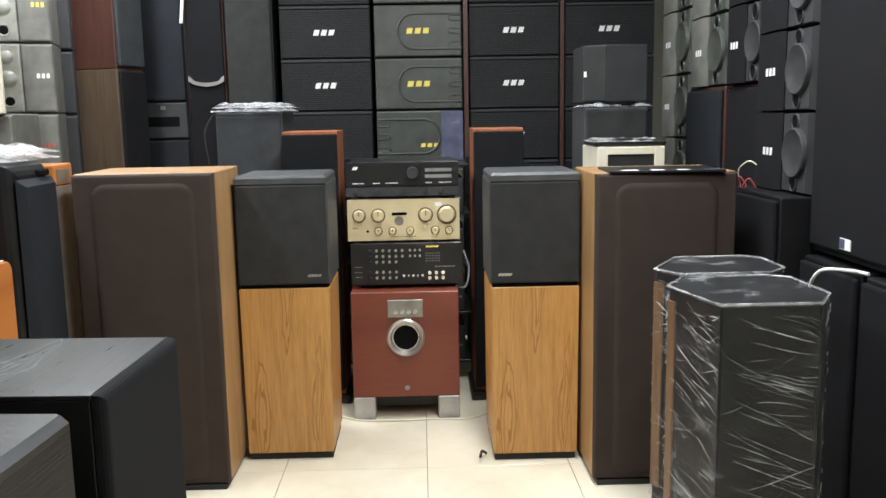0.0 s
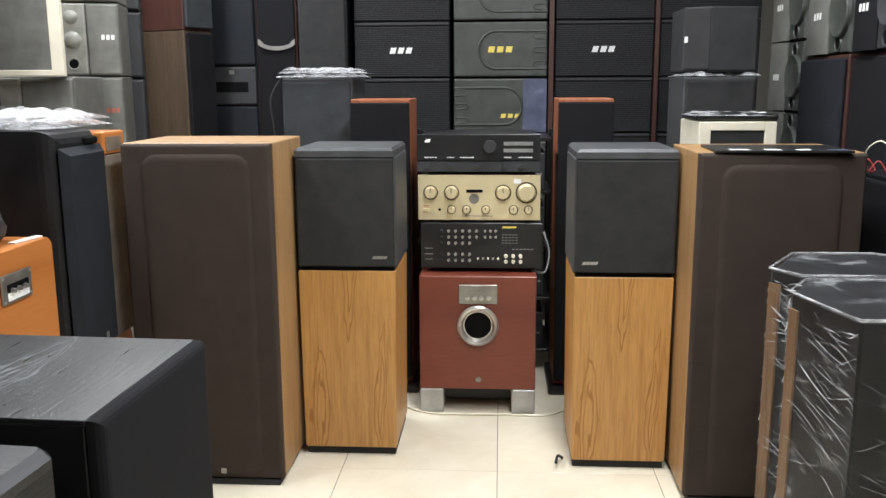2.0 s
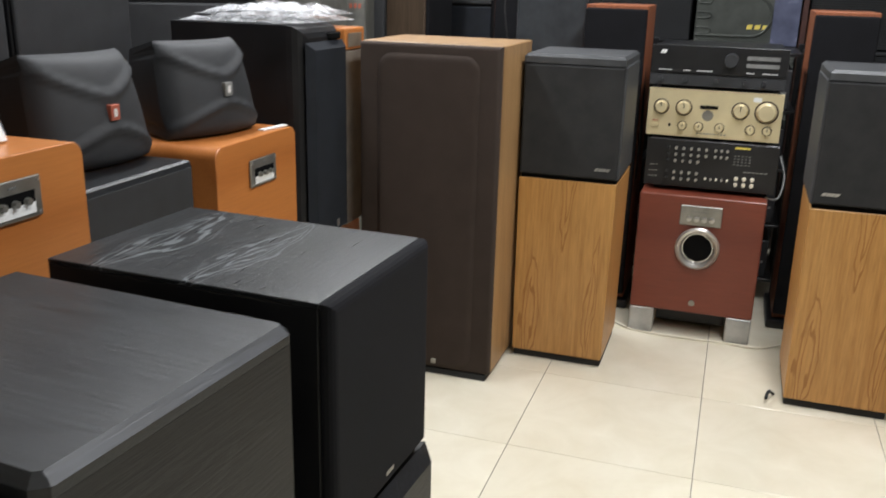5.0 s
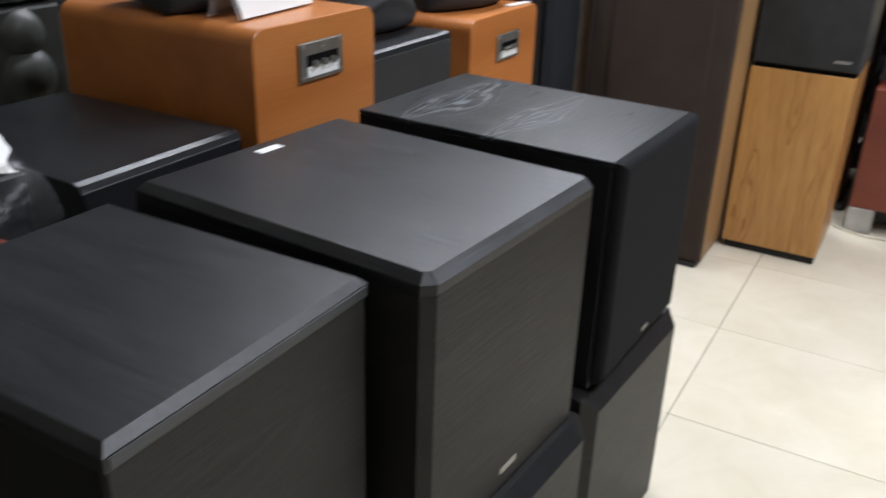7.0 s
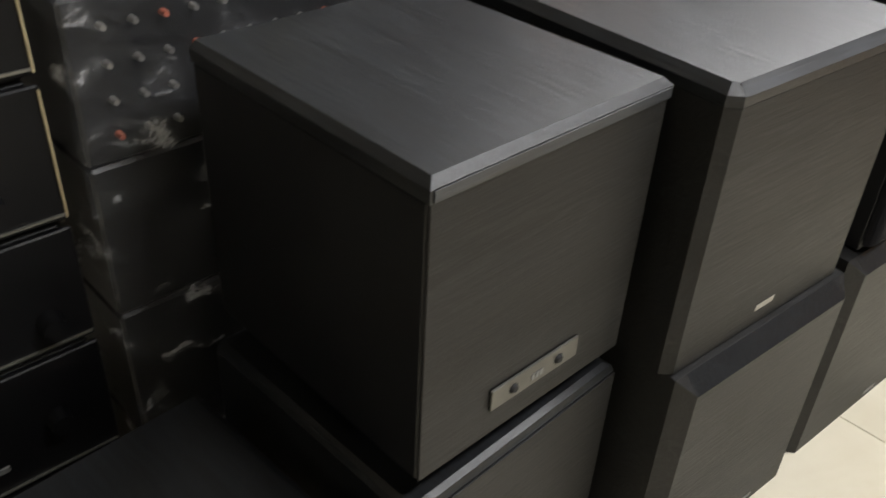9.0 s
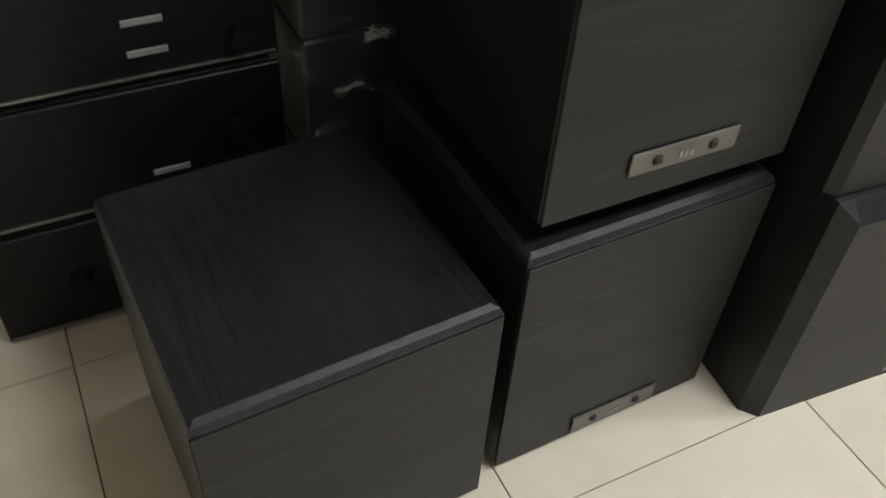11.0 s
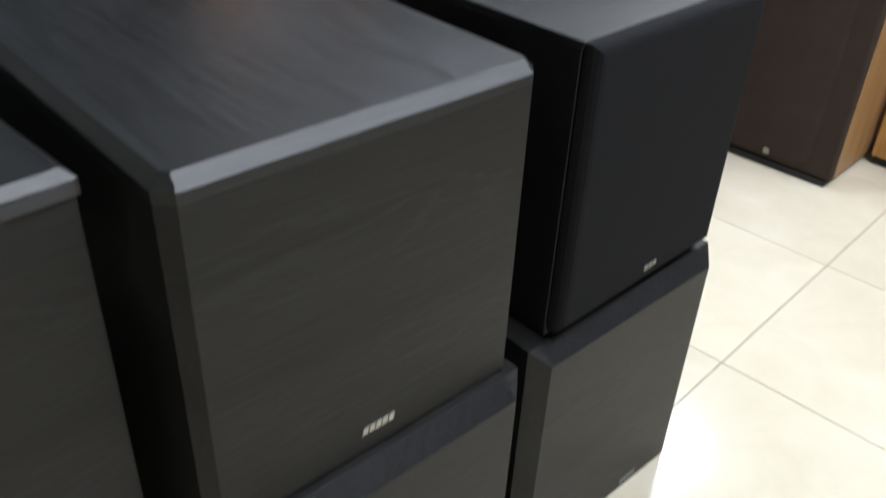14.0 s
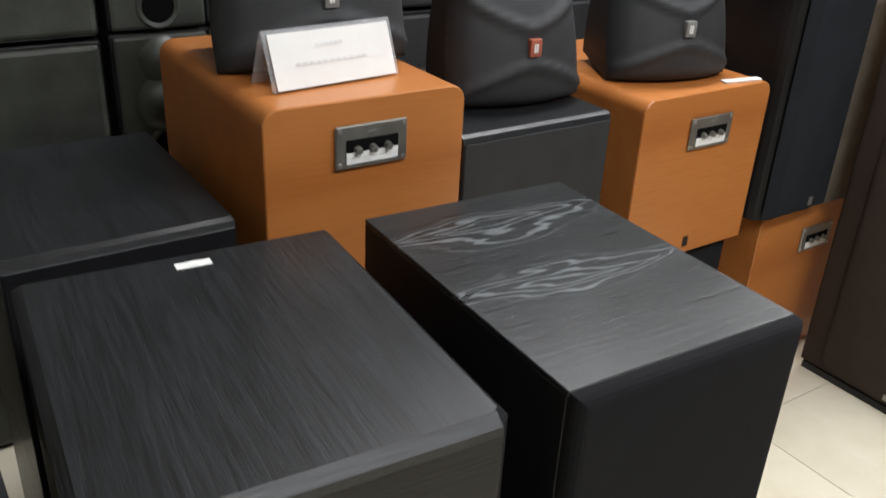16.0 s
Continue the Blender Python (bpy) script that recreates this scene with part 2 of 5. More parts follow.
def bevel_where(bm, test, width, segments=1):
    es = [e for e in bm.edges if test((e.verts[0].co + e.verts[1].co) / 2, e.verts[1].co - e.verts[0].co)]
    bmesh.ops.bevel(bm, geom=es, offset=width, segments=segments, profile=0.5, affect="EDGES")
    return bm


def frustum(x0, x1, z0, z1, y0, y1, left, right, low, high):
    """A panel from the plane y0 to y1 whose face at y1 is inset by the four margins."""
    bm = bmesh.new()
    a = [bm.verts.new(p) for p in ((x0, y0, z0), (x1, y0, z0), (x1, y0, z1), (x0, y0, z1))]
    b = [bm.verts.new(p) for p in ((x0 + left, y1, z0 + low), (x1 - right, y1, z0 + low), (x1 - right, y1, z1 - high), (x0 + left, y1, z1 - high))]
    bm.faces.new(b)
    bm.faces.new(a[::-1])
    for i in range(4):
        bm.faces.new((a[i], a[(i + 1) % 4], b[(i + 1) % 4], b[i]))
    bmesh.ops.recalc_face_normals(bm, faces=bm.faces)
    return bm


def prism(points, z0, z1, bevel=0.0):
    """An upright solid on a plan outline."""
    bm = bmesh.new()
    lo = [bm.verts.new((x, y, z0)) for x, y in points]
    hi = [bm.verts.new((x, y, z1)) for x, y in points]
    bm.faces.new(lo[::-1])
    bm.faces.new(hi)
    n = len(points)
    for i in range(n):
        bm.faces.new((lo[i], lo[(i + 1) % n], hi[(i + 1) % n], hi[i]))
    bmesh.ops.recalc_face_normals(bm, faces=bm.faces)
    if bevel:
        bmesh.ops.bevel(bm, geom=bm.edges[:], offset=bevel, segments=1, affect="EDGES")
    return bm


def lathe(profile, x, y, z, steps=24):
    """Turns (radius, depth) pairs about an axis along y, out of the front."""
    bm = bmesh.new()
    rings = []
    for r, d in profile:
        if r <= 1e-6:
            rings.append([bm.verts.new((x, y + d, z))])
        else:
            rings.append([bm.verts.new((x + r * math.cos(2 * math.pi * k / steps), y + d, z + r * math.sin(2 * math.pi * k / steps))) for k in range(steps)])
    for a, b in zip(rings, rings[1:]):
        for k in range(steps):
            q = [a[k % len(a)], a[(k + 1) % steps % len(a)], b[(k + 1) % steps % len(b)], b[k % len(b)]]
            q = list(dict.fromkeys(q))
            if len(q) > 2:
                bm.faces.new(q)
    bmesh.ops.recalc_face_normals(bm, faces=bm.faces)
    for f in bm.faces:
        f.smooth = True
    for e in bm.edges:
        if len(e.link_faces) == 2 and e.calc_face_angle() > 0.6:
            e.smooth = False
    return bm


def tube(points, radius, sides=8, closed=False):
    bm = bmesh.new()
    pts = [Vector(p) for p in points]
    rings = []
    for i, p in enumerate(pts):
        a = pts[i - 1] if i or closed else pts[i]
        b = pts[(i + 1) % len(pts)] if i + 1 < len(pts) or closed else pts[i]
        d = (b - a).normalized()
        up = Vector((0, 1, 0)) if abs(d.y) < 0.9 else Vector((0, 0, 1))
        u = d.cross(up).normalized()
        v = d.cross(u)
        rings.append([bm.verts.new(p + radius * (math.cos(2 * math.pi * k / sides) * u + math.sin(2 * math.pi * k / sides) * v)) for k in range(sides)])
    pairs = list(zip(rings, rings[1:])) + ([(rings[-1], rings[0])] if closed else [])
    for a, b in pairs:
        for k in range(sides):
            bm.faces.new((a[k], a[(k + 1) % sides], b[(k + 1) % sides], b[k]))
    for f in bm.faces:
        f.smooth = True
    return bm


def slants(x, z, w, h, y, count=3, lean=0.25, gap=0.25):
    """A row of plain leaning bars in place of a maker's mark."""
    bm = bmesh.new()
    step = w / count
    for i in range(count):
        x0 = x + i * step
        x1 = x0 + step * (1 - gap)
        k = lean * h
        f = [(x0, 0), (x1, 0), (x1, 1), (x0, 1)]
        a = [bm.verts.new((p + k * q, y - 0.0008, z + h * q)) for p, q in f]
        b = [bm.verts.new((p + k * q, y, z + h * q)) for p, q in f]
        bm.faces.new(a)
        for j in range(len(f)):
            bm.faces.new((a[j], b[j], b[(j + 1) % len(f)], a[(j + 1) % len(f)]))
    bmesh.ops.recalc_face_normals(bm, faces=bm.faces)
    return bm


def part(name, bm, mat, parent, label=""):
    me = bpy.data.meshes.new(name)
    bm.to_mesh(me)
    bm.free()
    me.materials.append(mat)
    ob = new(name, me)
    ob.parent = parent
    return tagged(ob, label) if label else ob


def thing(name, label, category, m, group=""):
    """An empty at the base of a thing. In its own space the front looks to -y and width runs along x."""
    ob = new(name)
    ob.empty_display_size = 0.05
    ob.matrix_basis = m
    return tagged(ob, label, category, group)


def setting(name, bm, mat, label):
    me = bpy.data.meshes.new(name)
    bm.to_mesh(me)
    bm.free()
    me.materials.append(mat)
    return tagged(new(name, me), label, name.split("_")[0], kind="structure")


def wobbly_sheet(x0, x1, y0, y1, z, height, nx=28, ny=18, seed=0.0):
    """A loose crumpled sheet with a ragged rim and a closed underside."""
    bm = bmesh.new()
    rows = []
    for j in range(ny + 1):
        row = []
        for i in range(nx + 1):
            u, v = i / nx, j / ny
            x, y = x0 + (x1 - x0) * u, y0 + (y1 - y0) * v
            edge = min(u, 1 - u, v, 1 - v)
            w = noise.noise(Vector((x * 9 + seed, y * 9, seed)))
            w2 = abs(noise.noise(Vector((x * 23, y * 23 + seed, seed * 2))))
            lift = height * (0.35 + 0.5 * w + 0.9 * w2) * min(1, edge * 9 + 0.15)
            row.append(bm.verts.new((x + 0.02 * noise.noise(Vector((y * 14, seed, 1))) * (1 if edge < 0.05 else 0), y + 0.02 * noise.noise(Vector((x * 14, seed, 5))) * (1 if edge < 0.05 else 0), z + max(0.002, lift))))
        rows.append(row)
    for a, b in zip(rows, rows[1:]):
        for i in range(nx):
            bm.faces.new((a[i], a[i + 1], b[i + 1], b[i]))
    return bm


# ---- room ----
X0, X1, Y0, Y1, TOP = -2.15, 1.95, -2.2, 5.0, 2.6
setting("floor", block(X0, X1, Y0, Y1, -0.12, -0.004, 0), GROUT, "cream polished porcelain tile floor with thin grey joints")
setting("ceiling", block(X0, X1, Y0, Y1, TOP, TOP + 0.1, 0), WALL, "plain off-white painted shop ceiling")
setting("wall_north", block(X0 - 0.12, X1 + 0.12, Y1, Y1 + 0.12, -0.12, TOP + 0.1, 0), WALL, "off-white painted wall behind stacked loudspeakers")
setting("wall_south", block(X0 - 0.12, X1 + 0.12, Y0 - 0.12, Y0, -0.12, TOP + 0.1, 0), WALL, "plain off-white painted wall")
setting("wall_west", block(X0 - 0.12, X0, Y0, Y1, -0.12, TOP + 0.1, 0), WALL, "off-white painted side wall behind loudspeakers")
setting("wall_east", block(X1, X1 + 0.12, Y0, Y1, -0.12, TOP + 0.1, 0), WALL, "off-white painted side wall behind loudspeakers")
for lx, ly in LAMPS:
    t = thing("ceiling_light", "flat white fluorescent fixture fixed to the ceiling", "ceiling light", pose(lx, ly, TOP), "ceiling lights")
    part("frame", block(-0.19, 0.19, -0.64, 0.64, -0.06, 0, 0.005), WHITE, t)
    part("diffuser", block(-0.15, 0.15, -0.6, 0.6, -0.066, -0.061, 0), GLOW, t, "glowing diffuser")


# ---- black bass cabinets in the front row ----
def worn_lit_edge(t, w, h, c, y0=0.0, mat=None):
    """Thin strip laid on a 45 degree front edge of width c: wear, and sheen painted as a paler colour."""
    k = 0.0006
    bm = bmesh.new()
    pts = [(y0 - k, h - c - k), (y0 + c - k, h - k + 0.0004), (y0 + c + k, h - 0.003), (y0 + 0.003, h - c - 0.001)]
    ends = [[bm.verts.new((x, y, z)) for y, z in pts] for x in (-w / 2, w / 2)]
    bm.faces.new(ends[0]), bm.faces.new(ends[1][::-1])
    for i in range(4):
        bm.faces.new((ends[0][i], ends[1][i], ends[1][(i + 1) % 4], ends[0][(i + 1) % 4]))
    bmesh.ops.recalc_face_normals(bm, faces=bm.faces)
    part("edge_strip", bm, mat or ASH_EDGE, t, "worn front edge with its sheen painted in")


def bass_box(w, d, z0, z1, m, label, style, group=""):
    """Front face at y=0, depth to y=d."""
    t = thing("subwoofer", label, "subwoofer", m, group)
    h = z1 - z0
    if style == "plate":      # separate top panel with a bevelled rim, square front
        part("body", block(-w / 2 + 0.002, w / 2 - 0.002, 0.004, d, 0.036, h - 0.023, 0.002), BLACK_SIDE, t)
        part("front_panel", block(-w / 2 + 0.003, w / 2 - 0.003, 0, 0.0035, 0.036, h - 0.022, 0.001), ASH_FRONT, t)
        bm = block(-w / 2, w / 2, -0.002, d, h - 0.0215, h, 0)
        bevel_where(bm, lambda c, e: c.z > h - 0.001 and c.y < d - 0.01, 0.008)
        part("top_panel", bm, ASH, t, "black ash top with a worn, light-catching bevelled rim")
        # Pale strip paints the light along the worn rim.
        rim = bmesh.new()
        cuboid(rim, -w / 2 + 0.004, w / 2 - 0.004, -0.0035, -0.0025, h - 0.02, h - 0.009)
        part("edge_strip", rim, ASH_EDGE, t, "worn front edge with its sheen painted in")
        feet_z = 0.036
    elif style == "bevel":    # top front edge rounded over, square sides
        bm = block(-w / 2, w / 2, 0.004, d, 0.012, h, 0)
        bevel_where(bm, lambda c, e: c.z > h - 0.001 and (c.y < 0.01 or abs(c.x) > w / 2 - 0.01), 0.011, 2)
        part("body", bm, ASH, t)
        part("front_panel", block(-w / 2 + 0.001, w / 2 - 0.001, 0, 0.0035, 0.012, h - 0.0125, 0.001), ASH_FRONT, t)
        worn_lit_edge(t, w - 0.016, h, 0.011, 0.004)
        feet_z = 0.012
    elif style == "chamfer":  # broad chamfers round the front
        bm = block(-w / 2, w / 2, 0.0, d, 0.0, h, 0)
        bevel_where(bm, lambda c, e: c.y < 0.001 and c.z > 0.01, 0.022)
        part("body", bm, ASH_FRONT, t)
        worn_lit_edge(t, w - 0.046, h, 0.022, mat=ASH)
        feet_z = 0.0
    elif style == "slim":     # thin chamfers, veneered top
        bm = block(-w / 2, w / 2, 0.0, d, 0.0, h - 0.024, 0)
        bevel_where(bm, lambda c, e: c.y < 0.001 and abs(e.z) > 0.05, 0.013)
        part("body", bm, ASH_FRONT, t)
        pts = [(-w / 2, d), (-w / 2, 0.013), (-w / 2 + 0.013, 0), (w / 2 - 0.013, 0), (w / 2, 0.013), (w / 2, d)]
        bm = prism(pts, h - 0.0235, h)
        bevel_where(bm, lambda c, e: c.z > h - 0.001, 0.011)
        part("top_panel", bm, ASH, t, "black ash top with worn, light-catching edges")
        worn_lit_edge(t, w - 0.03, h, 0.011)
        feet_z = 0.0
    else:                     # square black body with a bulged cloth grille
        part("body", block(-w / 2, w / 2, 0.022, d, 0, h - 0.0075, 0.001), BLACK_SIDE, t)
        bm = block(-w / 2 + 0.0005, w / 2 - 0.0005, 0, 0.0195, 0.012, h - 0.0005, 0)
        bevel_where(bm, lambda c, e: c.y < 0.001, 0.014, 4)
        part("grille", bm, CLOTH, t, "black cloth grille with rounded edges")
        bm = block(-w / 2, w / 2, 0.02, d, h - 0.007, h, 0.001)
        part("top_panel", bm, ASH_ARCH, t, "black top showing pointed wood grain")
        feet_z = 0.0
    if feet_z:
        for fx in (-w / 2 + 0.06, w / 2 - 0.06):
            for fy in (0.05, d - 0.05):
                part("foot", lathe([(0, -feet_z / 2), (0.017, -feet_z / 2), (0.017, feet_z / 2), (0, feet_z / 2)], 0, 0, 0, 12), RUBBER, t).matrix_basis = pose(fx, fy, feet_z / 2, 90)
    return t


def brand_plate(t, x0, x1, z0, z1):
    p = part("name_plate", block(x0, x1, -0.004, -0.0005, z0, z1, 0.0008), DULL_PLATE, t, "small brushed metal plate with two screws")
    for sx in (0.24, 0.76):
        part("screw", lathe([(0, -0.0075), (0.004, -0.0075), (0.006, -0.004), (0.007, -0.0042)], x0 + (x1 - x0) * sx, 0, (z0 + z1) / 2, 12), RUBBER, p)
    part("print", slants(x0 + 0.44 * (x1 - x0), z0 + 0.008, 0.02, 0.008, -0.0042, 3, 0), GREYPRINT, p)


def row_pose(xa, ya, xb, yb, z):
    """Pose of a cabinet whose front runs from (xa, ya) to (xb, yb) and looks to +x."""
    return pose((xa + xb) / 2, (ya + yb) / 2, z, 0, 0, math.degrees(math.atan2(yb - ya, xb - xa)))


G = "black bass cabinets in the front row"
t = bass_box(0.346, 0.36, 0, 0.401, row_pose(-0.483, 0.35, -0.493, 0.696, 0), "black ash bass cabinet with metal plate standing on floor", "bevel", G)
brand_plate(t, -0.055, 0.085, 0.022, 0.052)
t = bass_box(0.328, 0.36, 0.402, 0.785, row_pose(-0.493, 0.36, -0.494, 0.688, 0.402), "black ash bass cabinet with worn, light-catching grey rim, on its twin", "plate", G)
brand_plate(t, -0.066, 0.072, 0.074, 0.102)
t = bass_box(0.387, 0.42, 0, 0.402, row_pose(-0.403, 0.752, -0.379, 1.081, 0), "black bass cabinet with broad slanted edges standing on floor", "chamfer", G)
part("badge", slants(0.05, 0.012, 0.04, 0.008, -0.0003, 4, 0.2, 0.2), GREYPRINT, t)
t = bass_box(0.392, 0.455, 0.404, 0.784, row_pose(-0.435, 0.728, -0.408, 1.096, 0.404), "black ash bass cabinet with chamfered edges and paper sticker", "slim", G)
part("badge", slants(-0.024, 0.026, 0.042, 0.009, -0.0003, 5, 0.2, 0.2), SILVER, t, "small silver maker's mark")
part("sticker", block(-0.018, 0.025, 0.408, 0.424, 0.3803, 0.381, 0), WHITE, t, "white paper sticker")
t = bass_box(0.385, 0.42, 0, 0.405, row_pose(-0.382, 1.168, -0.361, 1.492, 0), "black bass cabinet with broad chamfers below another", "chamfer", G)
part("badge", slants(0.05, 0.012, 0.04, 0.008, -0.0003, 4, 0.2, 0.2), GREYPRINT, t)
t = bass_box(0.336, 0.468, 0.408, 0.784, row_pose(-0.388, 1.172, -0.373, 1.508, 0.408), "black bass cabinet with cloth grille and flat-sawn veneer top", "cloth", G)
part("badge", slants(0.0, 0.034, 0.028, 0.007, -0.0003, 3, 0.0, 0.2), NICKEL, t, "small dull badge")
t = bass_box(0.335, 0.35, 0, 0.366, row_pose(-0.446, -0.018, -0.464, 0.316, 0), "single black ash bass cabinet alone on the floor", "bevel", G)
brand_plate(t, -0.055, 0.085, 0.022, 0.052)


# ---- orange and black cabinets behind the front row ----
def terminal_plate(t, x, z, y=-0.004):
    p = part("control_plate", block(x - 0.062, x + 0.062, y - 0.003, y + 0.003, z - 0.034, z + 0.034, 0.002), NICKEL, t, "brushed metal control plate")
    part("recess", block(x - 0.045, x + 0.045, y - 0.0042, y - 0.0034, z - 0.026, z + 0.012, 0), HOLE, p)
    part("recess_floor", frustum(x - 0.045, x + 0.045, z - 0.026, z - 0.008, y - 0.0043, y - 0.0052, 0.002, 0.002, 0, 0.008), WHITE, p)
    for k in range(3):
        part("knob", lathe([(0, -0.014), (0.0055, -0.013), (0.0065, -0.004)], x - 0.026 + k * 0.026, y, z - 0.004, 12), NICKEL, p)
    for sx in (-0.055, 0.055):
        for sz in (-0.027, 0.027):
            part("screw", lathe([(0, -0.005), (0.003, -0.0045), (0.004, -0.0025)], x + sx, y, z + sz, 8), SILVER, p)
    part("print", slants(x - 0.008, z + 0.02, 0.016, 0.004, y - 0.0034, 3, 0), GREYPRINT, p)


def soften(bm, angle=0.4):
    """Smooth shading but for the sharp edges."""
    for f in bm.faces:
        f.smooth = True
    for e in bm.edges:
        if len(e.link_faces) != 2 or e.calc_face_angle() > angle:
            e.smooth = False


def cherry_box(w, d, h, m, label, plate_x=0.0, plate_z=None):
    t = thing("subwoofer", label, "subwoofer", m, "orange bass cabinets")
    bm = block(-w / 2, w / 2, 0, d, 0, h, 0)
    bevel_where(bm, lambda c, e: abs(e.y) > 0.05 and c.z > h - 0.01, 0.028, 10)
    bevel_where(bm, lambda c, e: c.y < 0.001, 0.002, 1)
    soften(bm)
    part("body", bm, CHERRY, t)
    terminal_plate(t, plate_x, h - 0.072 if plate_z is None else plate_z)
    part("badge", block(-0.008, 0.008, -0.002, 0.001, 0.016, 0.04, 0.001), PLASTIC, t)
    return t


def plain_box(w, d, h, m, label, mat=ASH, name="subwoofer", soft=False):
    t = thing(name, label, "subwoofer", m, "plain black cabinets behind the front row")
    bm = block(-w / 2, w / 2, 0, d, 0, h, 0)
    bevel_where(bm, lambda c, e: c.y < 0.001 and c.z > h - 0.01, 0.013, 2)
    part("body", bm, mat, t)
    part("front_panel", block(-w / 2 + 0.002, w / 2 - 0.002, -0.002, -0.0005, 0.004, h - 0.014, 0.001), MATT if soft else CLOTH, t)
    if not soft:
        worn_lit_edge(t, w - 0.004, h, 0.013)
    return t


FX = 90
plain_box(0.33, 0.42, 0.483, pose(-1.02, 1.283, 0, 0, 0, FX), "plain black cabinet under an orange one")
cherry_box(0.346, 0.46, 0.42, pose(-1.003, 1.283, 0.485, 0, 0, FX), "orange cherry bass cabinet carrying a speaker and price card", 0.0)
plain_box(0.33, 0.42, 0.438, pose(-1.05, 2.1, 0, 0, 0, FX), "plain black cabinet under an orange bass cabinet")
cherry_box(0.38, 0.46, 0.37, pose(-1.03, 2.098, 0.44, 0, 0, FX), "orange cherry bass cabinet with paper strip on top", 0.01, 0.283)
plain_box(0.31, 0.4, 0.374, pose(-1.0, 0.905, 0, 0, 0, FX), "black cabinet below a wide glossy-edged one")
plain_box(0.31, 0.42, 0.38, pose(-0.995, 0.905, 0.376, 0, 0, FX), "black cabinet with worn, light-catching front edge on top")
plain_box(0.33, 0.4, 0.396, pose(-1.05, 1.66, 0, 0, 0, FX), "black cabinet low between orange cabinets")
plain_box(0.34, 0.42, 0.4, pose(-1.04, 1.657, 0.398, 0, 0, FX), "black cabinet between orange ones carrying a satellite speaker", soft=True)
cherry_box(0.36, 0.46, 0.443, pose(-1.06, 2.595, 0, 0, 0, FX), "orange cherry bass cabinet on floor below tall speaker", 0.06, 0.345)
t = thing("paper_strip", "white paper strip lying on orange cabinet", "paper strip", pose(-1.055, 2.215, 0.811, 0, 0, 82))
part("strip", block(-0.05, 0.05, -0.009, 0.009, 0, 0.003, 0), WHITE, t)


def satellite(m, label, badge, w=0.33, h=0.225, d=0.2):
    """Small moulded loudspeaker with a swollen front, pointed ridges and a sloping back."""
    t = thing("satellite_speaker", label, "speaker", m, "black satellite speakers")
    bm = bmesh.new()
    nx, nz = 32, 24
    grid = []
    for j in range(nz + 1):
        row = []
        for i in range(nx + 1):
            u, v = i / nx * 2 - 1, j / nz * 2 - 1
            x = u * w / 2 * (1 - 0.07 * v - 0.05 * v * v)
            ridge = max(0, 1 - abs(abs(v) - 0.28 - 0.5 * abs(u) ** 1.4) * 9)
            y = -0.05 * (1 - u * u) * (1 - 0.35 * v * v) - 0.012 * ridge + 0.03 * max(abs(u), abs(v)) ** 12
            row.append(bm.verts.new((x, y + 0.05 * (v + 1) * 0.5, h / 2 + v * h / 2)))
        grid.append(row)
    for a, b in zip(grid, grid[1:]):
        for i in range(nx):
            bm.faces.new((a[i], a[i + 1], b[i + 1], b[i])).smooth = True
    rim = [grid[0][i] for i in range(nx + 1)] + [grid[j][nx] for j in range(1, nz + 1)] + [grid[nz][i] for i in range(nx - 1, -1, -1)] + [grid[j][0] for j in range(nz - 1, 0, -1)]
    back = [bm.verts.new((v.co.x * 0.72, d, h * 0.08 + v.co.z * 0.8)) for v in rim]
    for k in range(len(rim)):
        bm.faces.new((rim[k], back[k], back[(k + 1) % len(rim)], rim[(k + 1) % len(rim)]))
    bm.faces.new(back)
    bmesh.ops.recalc_face_normals(bm, faces=bm.faces)
    part("body", bm, MATT, t)
    part("badge", block(-0.012, 0.012, -0.034, -0.012, h * 0.43, h * 0.43 + 0.032, 0.001), badge, t, "small upright badge")
    part("print", slants(-0.005, h * 0.43 + 0.008, 0.01, 0.016, -0.0343, 2, 0), WHITE, t)
    return t


satellite(pose(-1.15, 1.695, 0.799, 0, 0, 84), "black moulded satellite speaker with red badge", REDPRINT, 0.285, 0.23)
satellite(pose(-1.12, 2.075, 0.811, 0, 0, 78), "black moulded satellite speaker with dark badge on orange cabinet", GREYPRINT, 0.285, 0.225)
satellite(pose(-1.17, 1.29, 0.906, 0, 0, 88), "black moulded satellite speaker behind a price card", GREYPRINT, 0.33, 0.24)

# folded price card in a clear stand
t = thing("price_card", "white folded price card in clear acrylic stand", "price card", pose(-1.115, 1.268, 0.906, 0, 0, 96))
bm = bmesh.new()
for s in (-1, 1):
    f = [(-0.115, s * 0.034, 0.001), (0.115, s * 0.034, 0.001), (0.115, s * 0.002, 0.085), (-0.115, s * 0.002, 0.085)]
    a = [bm.verts.new(p) for p in f]
    b = [bm.verts.new((p[0], p[1] - s * 0.0018, p[2])) for p in f]
    bm.faces.new(a), bm.faces.new(b[::-1])
    for i in range(4):
        bm.faces.new((a[i], b[i], b[(i + 1) % 4], a[(i + 1) % 4]))
bmesh.ops.recalc_face_normals(bm, faces=bm.faces)
part("stand", bm, ACRYLIC, t, "clear acrylic stand")
slope = math.degrees(math.atan2(0.032, 0.084))
card = part("card", block(-0.108, 0.108, -0.0008, 0, 0.003, 0.086, 0), WHITE, t)
card.matrix_basis = pose(0, -0.0365, 0, -slope)
part("writing", slants(-0.03, 0.062, 0.05, 0.004, -0.001, 6, 0), FAINT, card)
part("writing", slants(-0.07, 0.036, 0.13, 0.004, -0.001, 11, 0.1), FAINT, card)


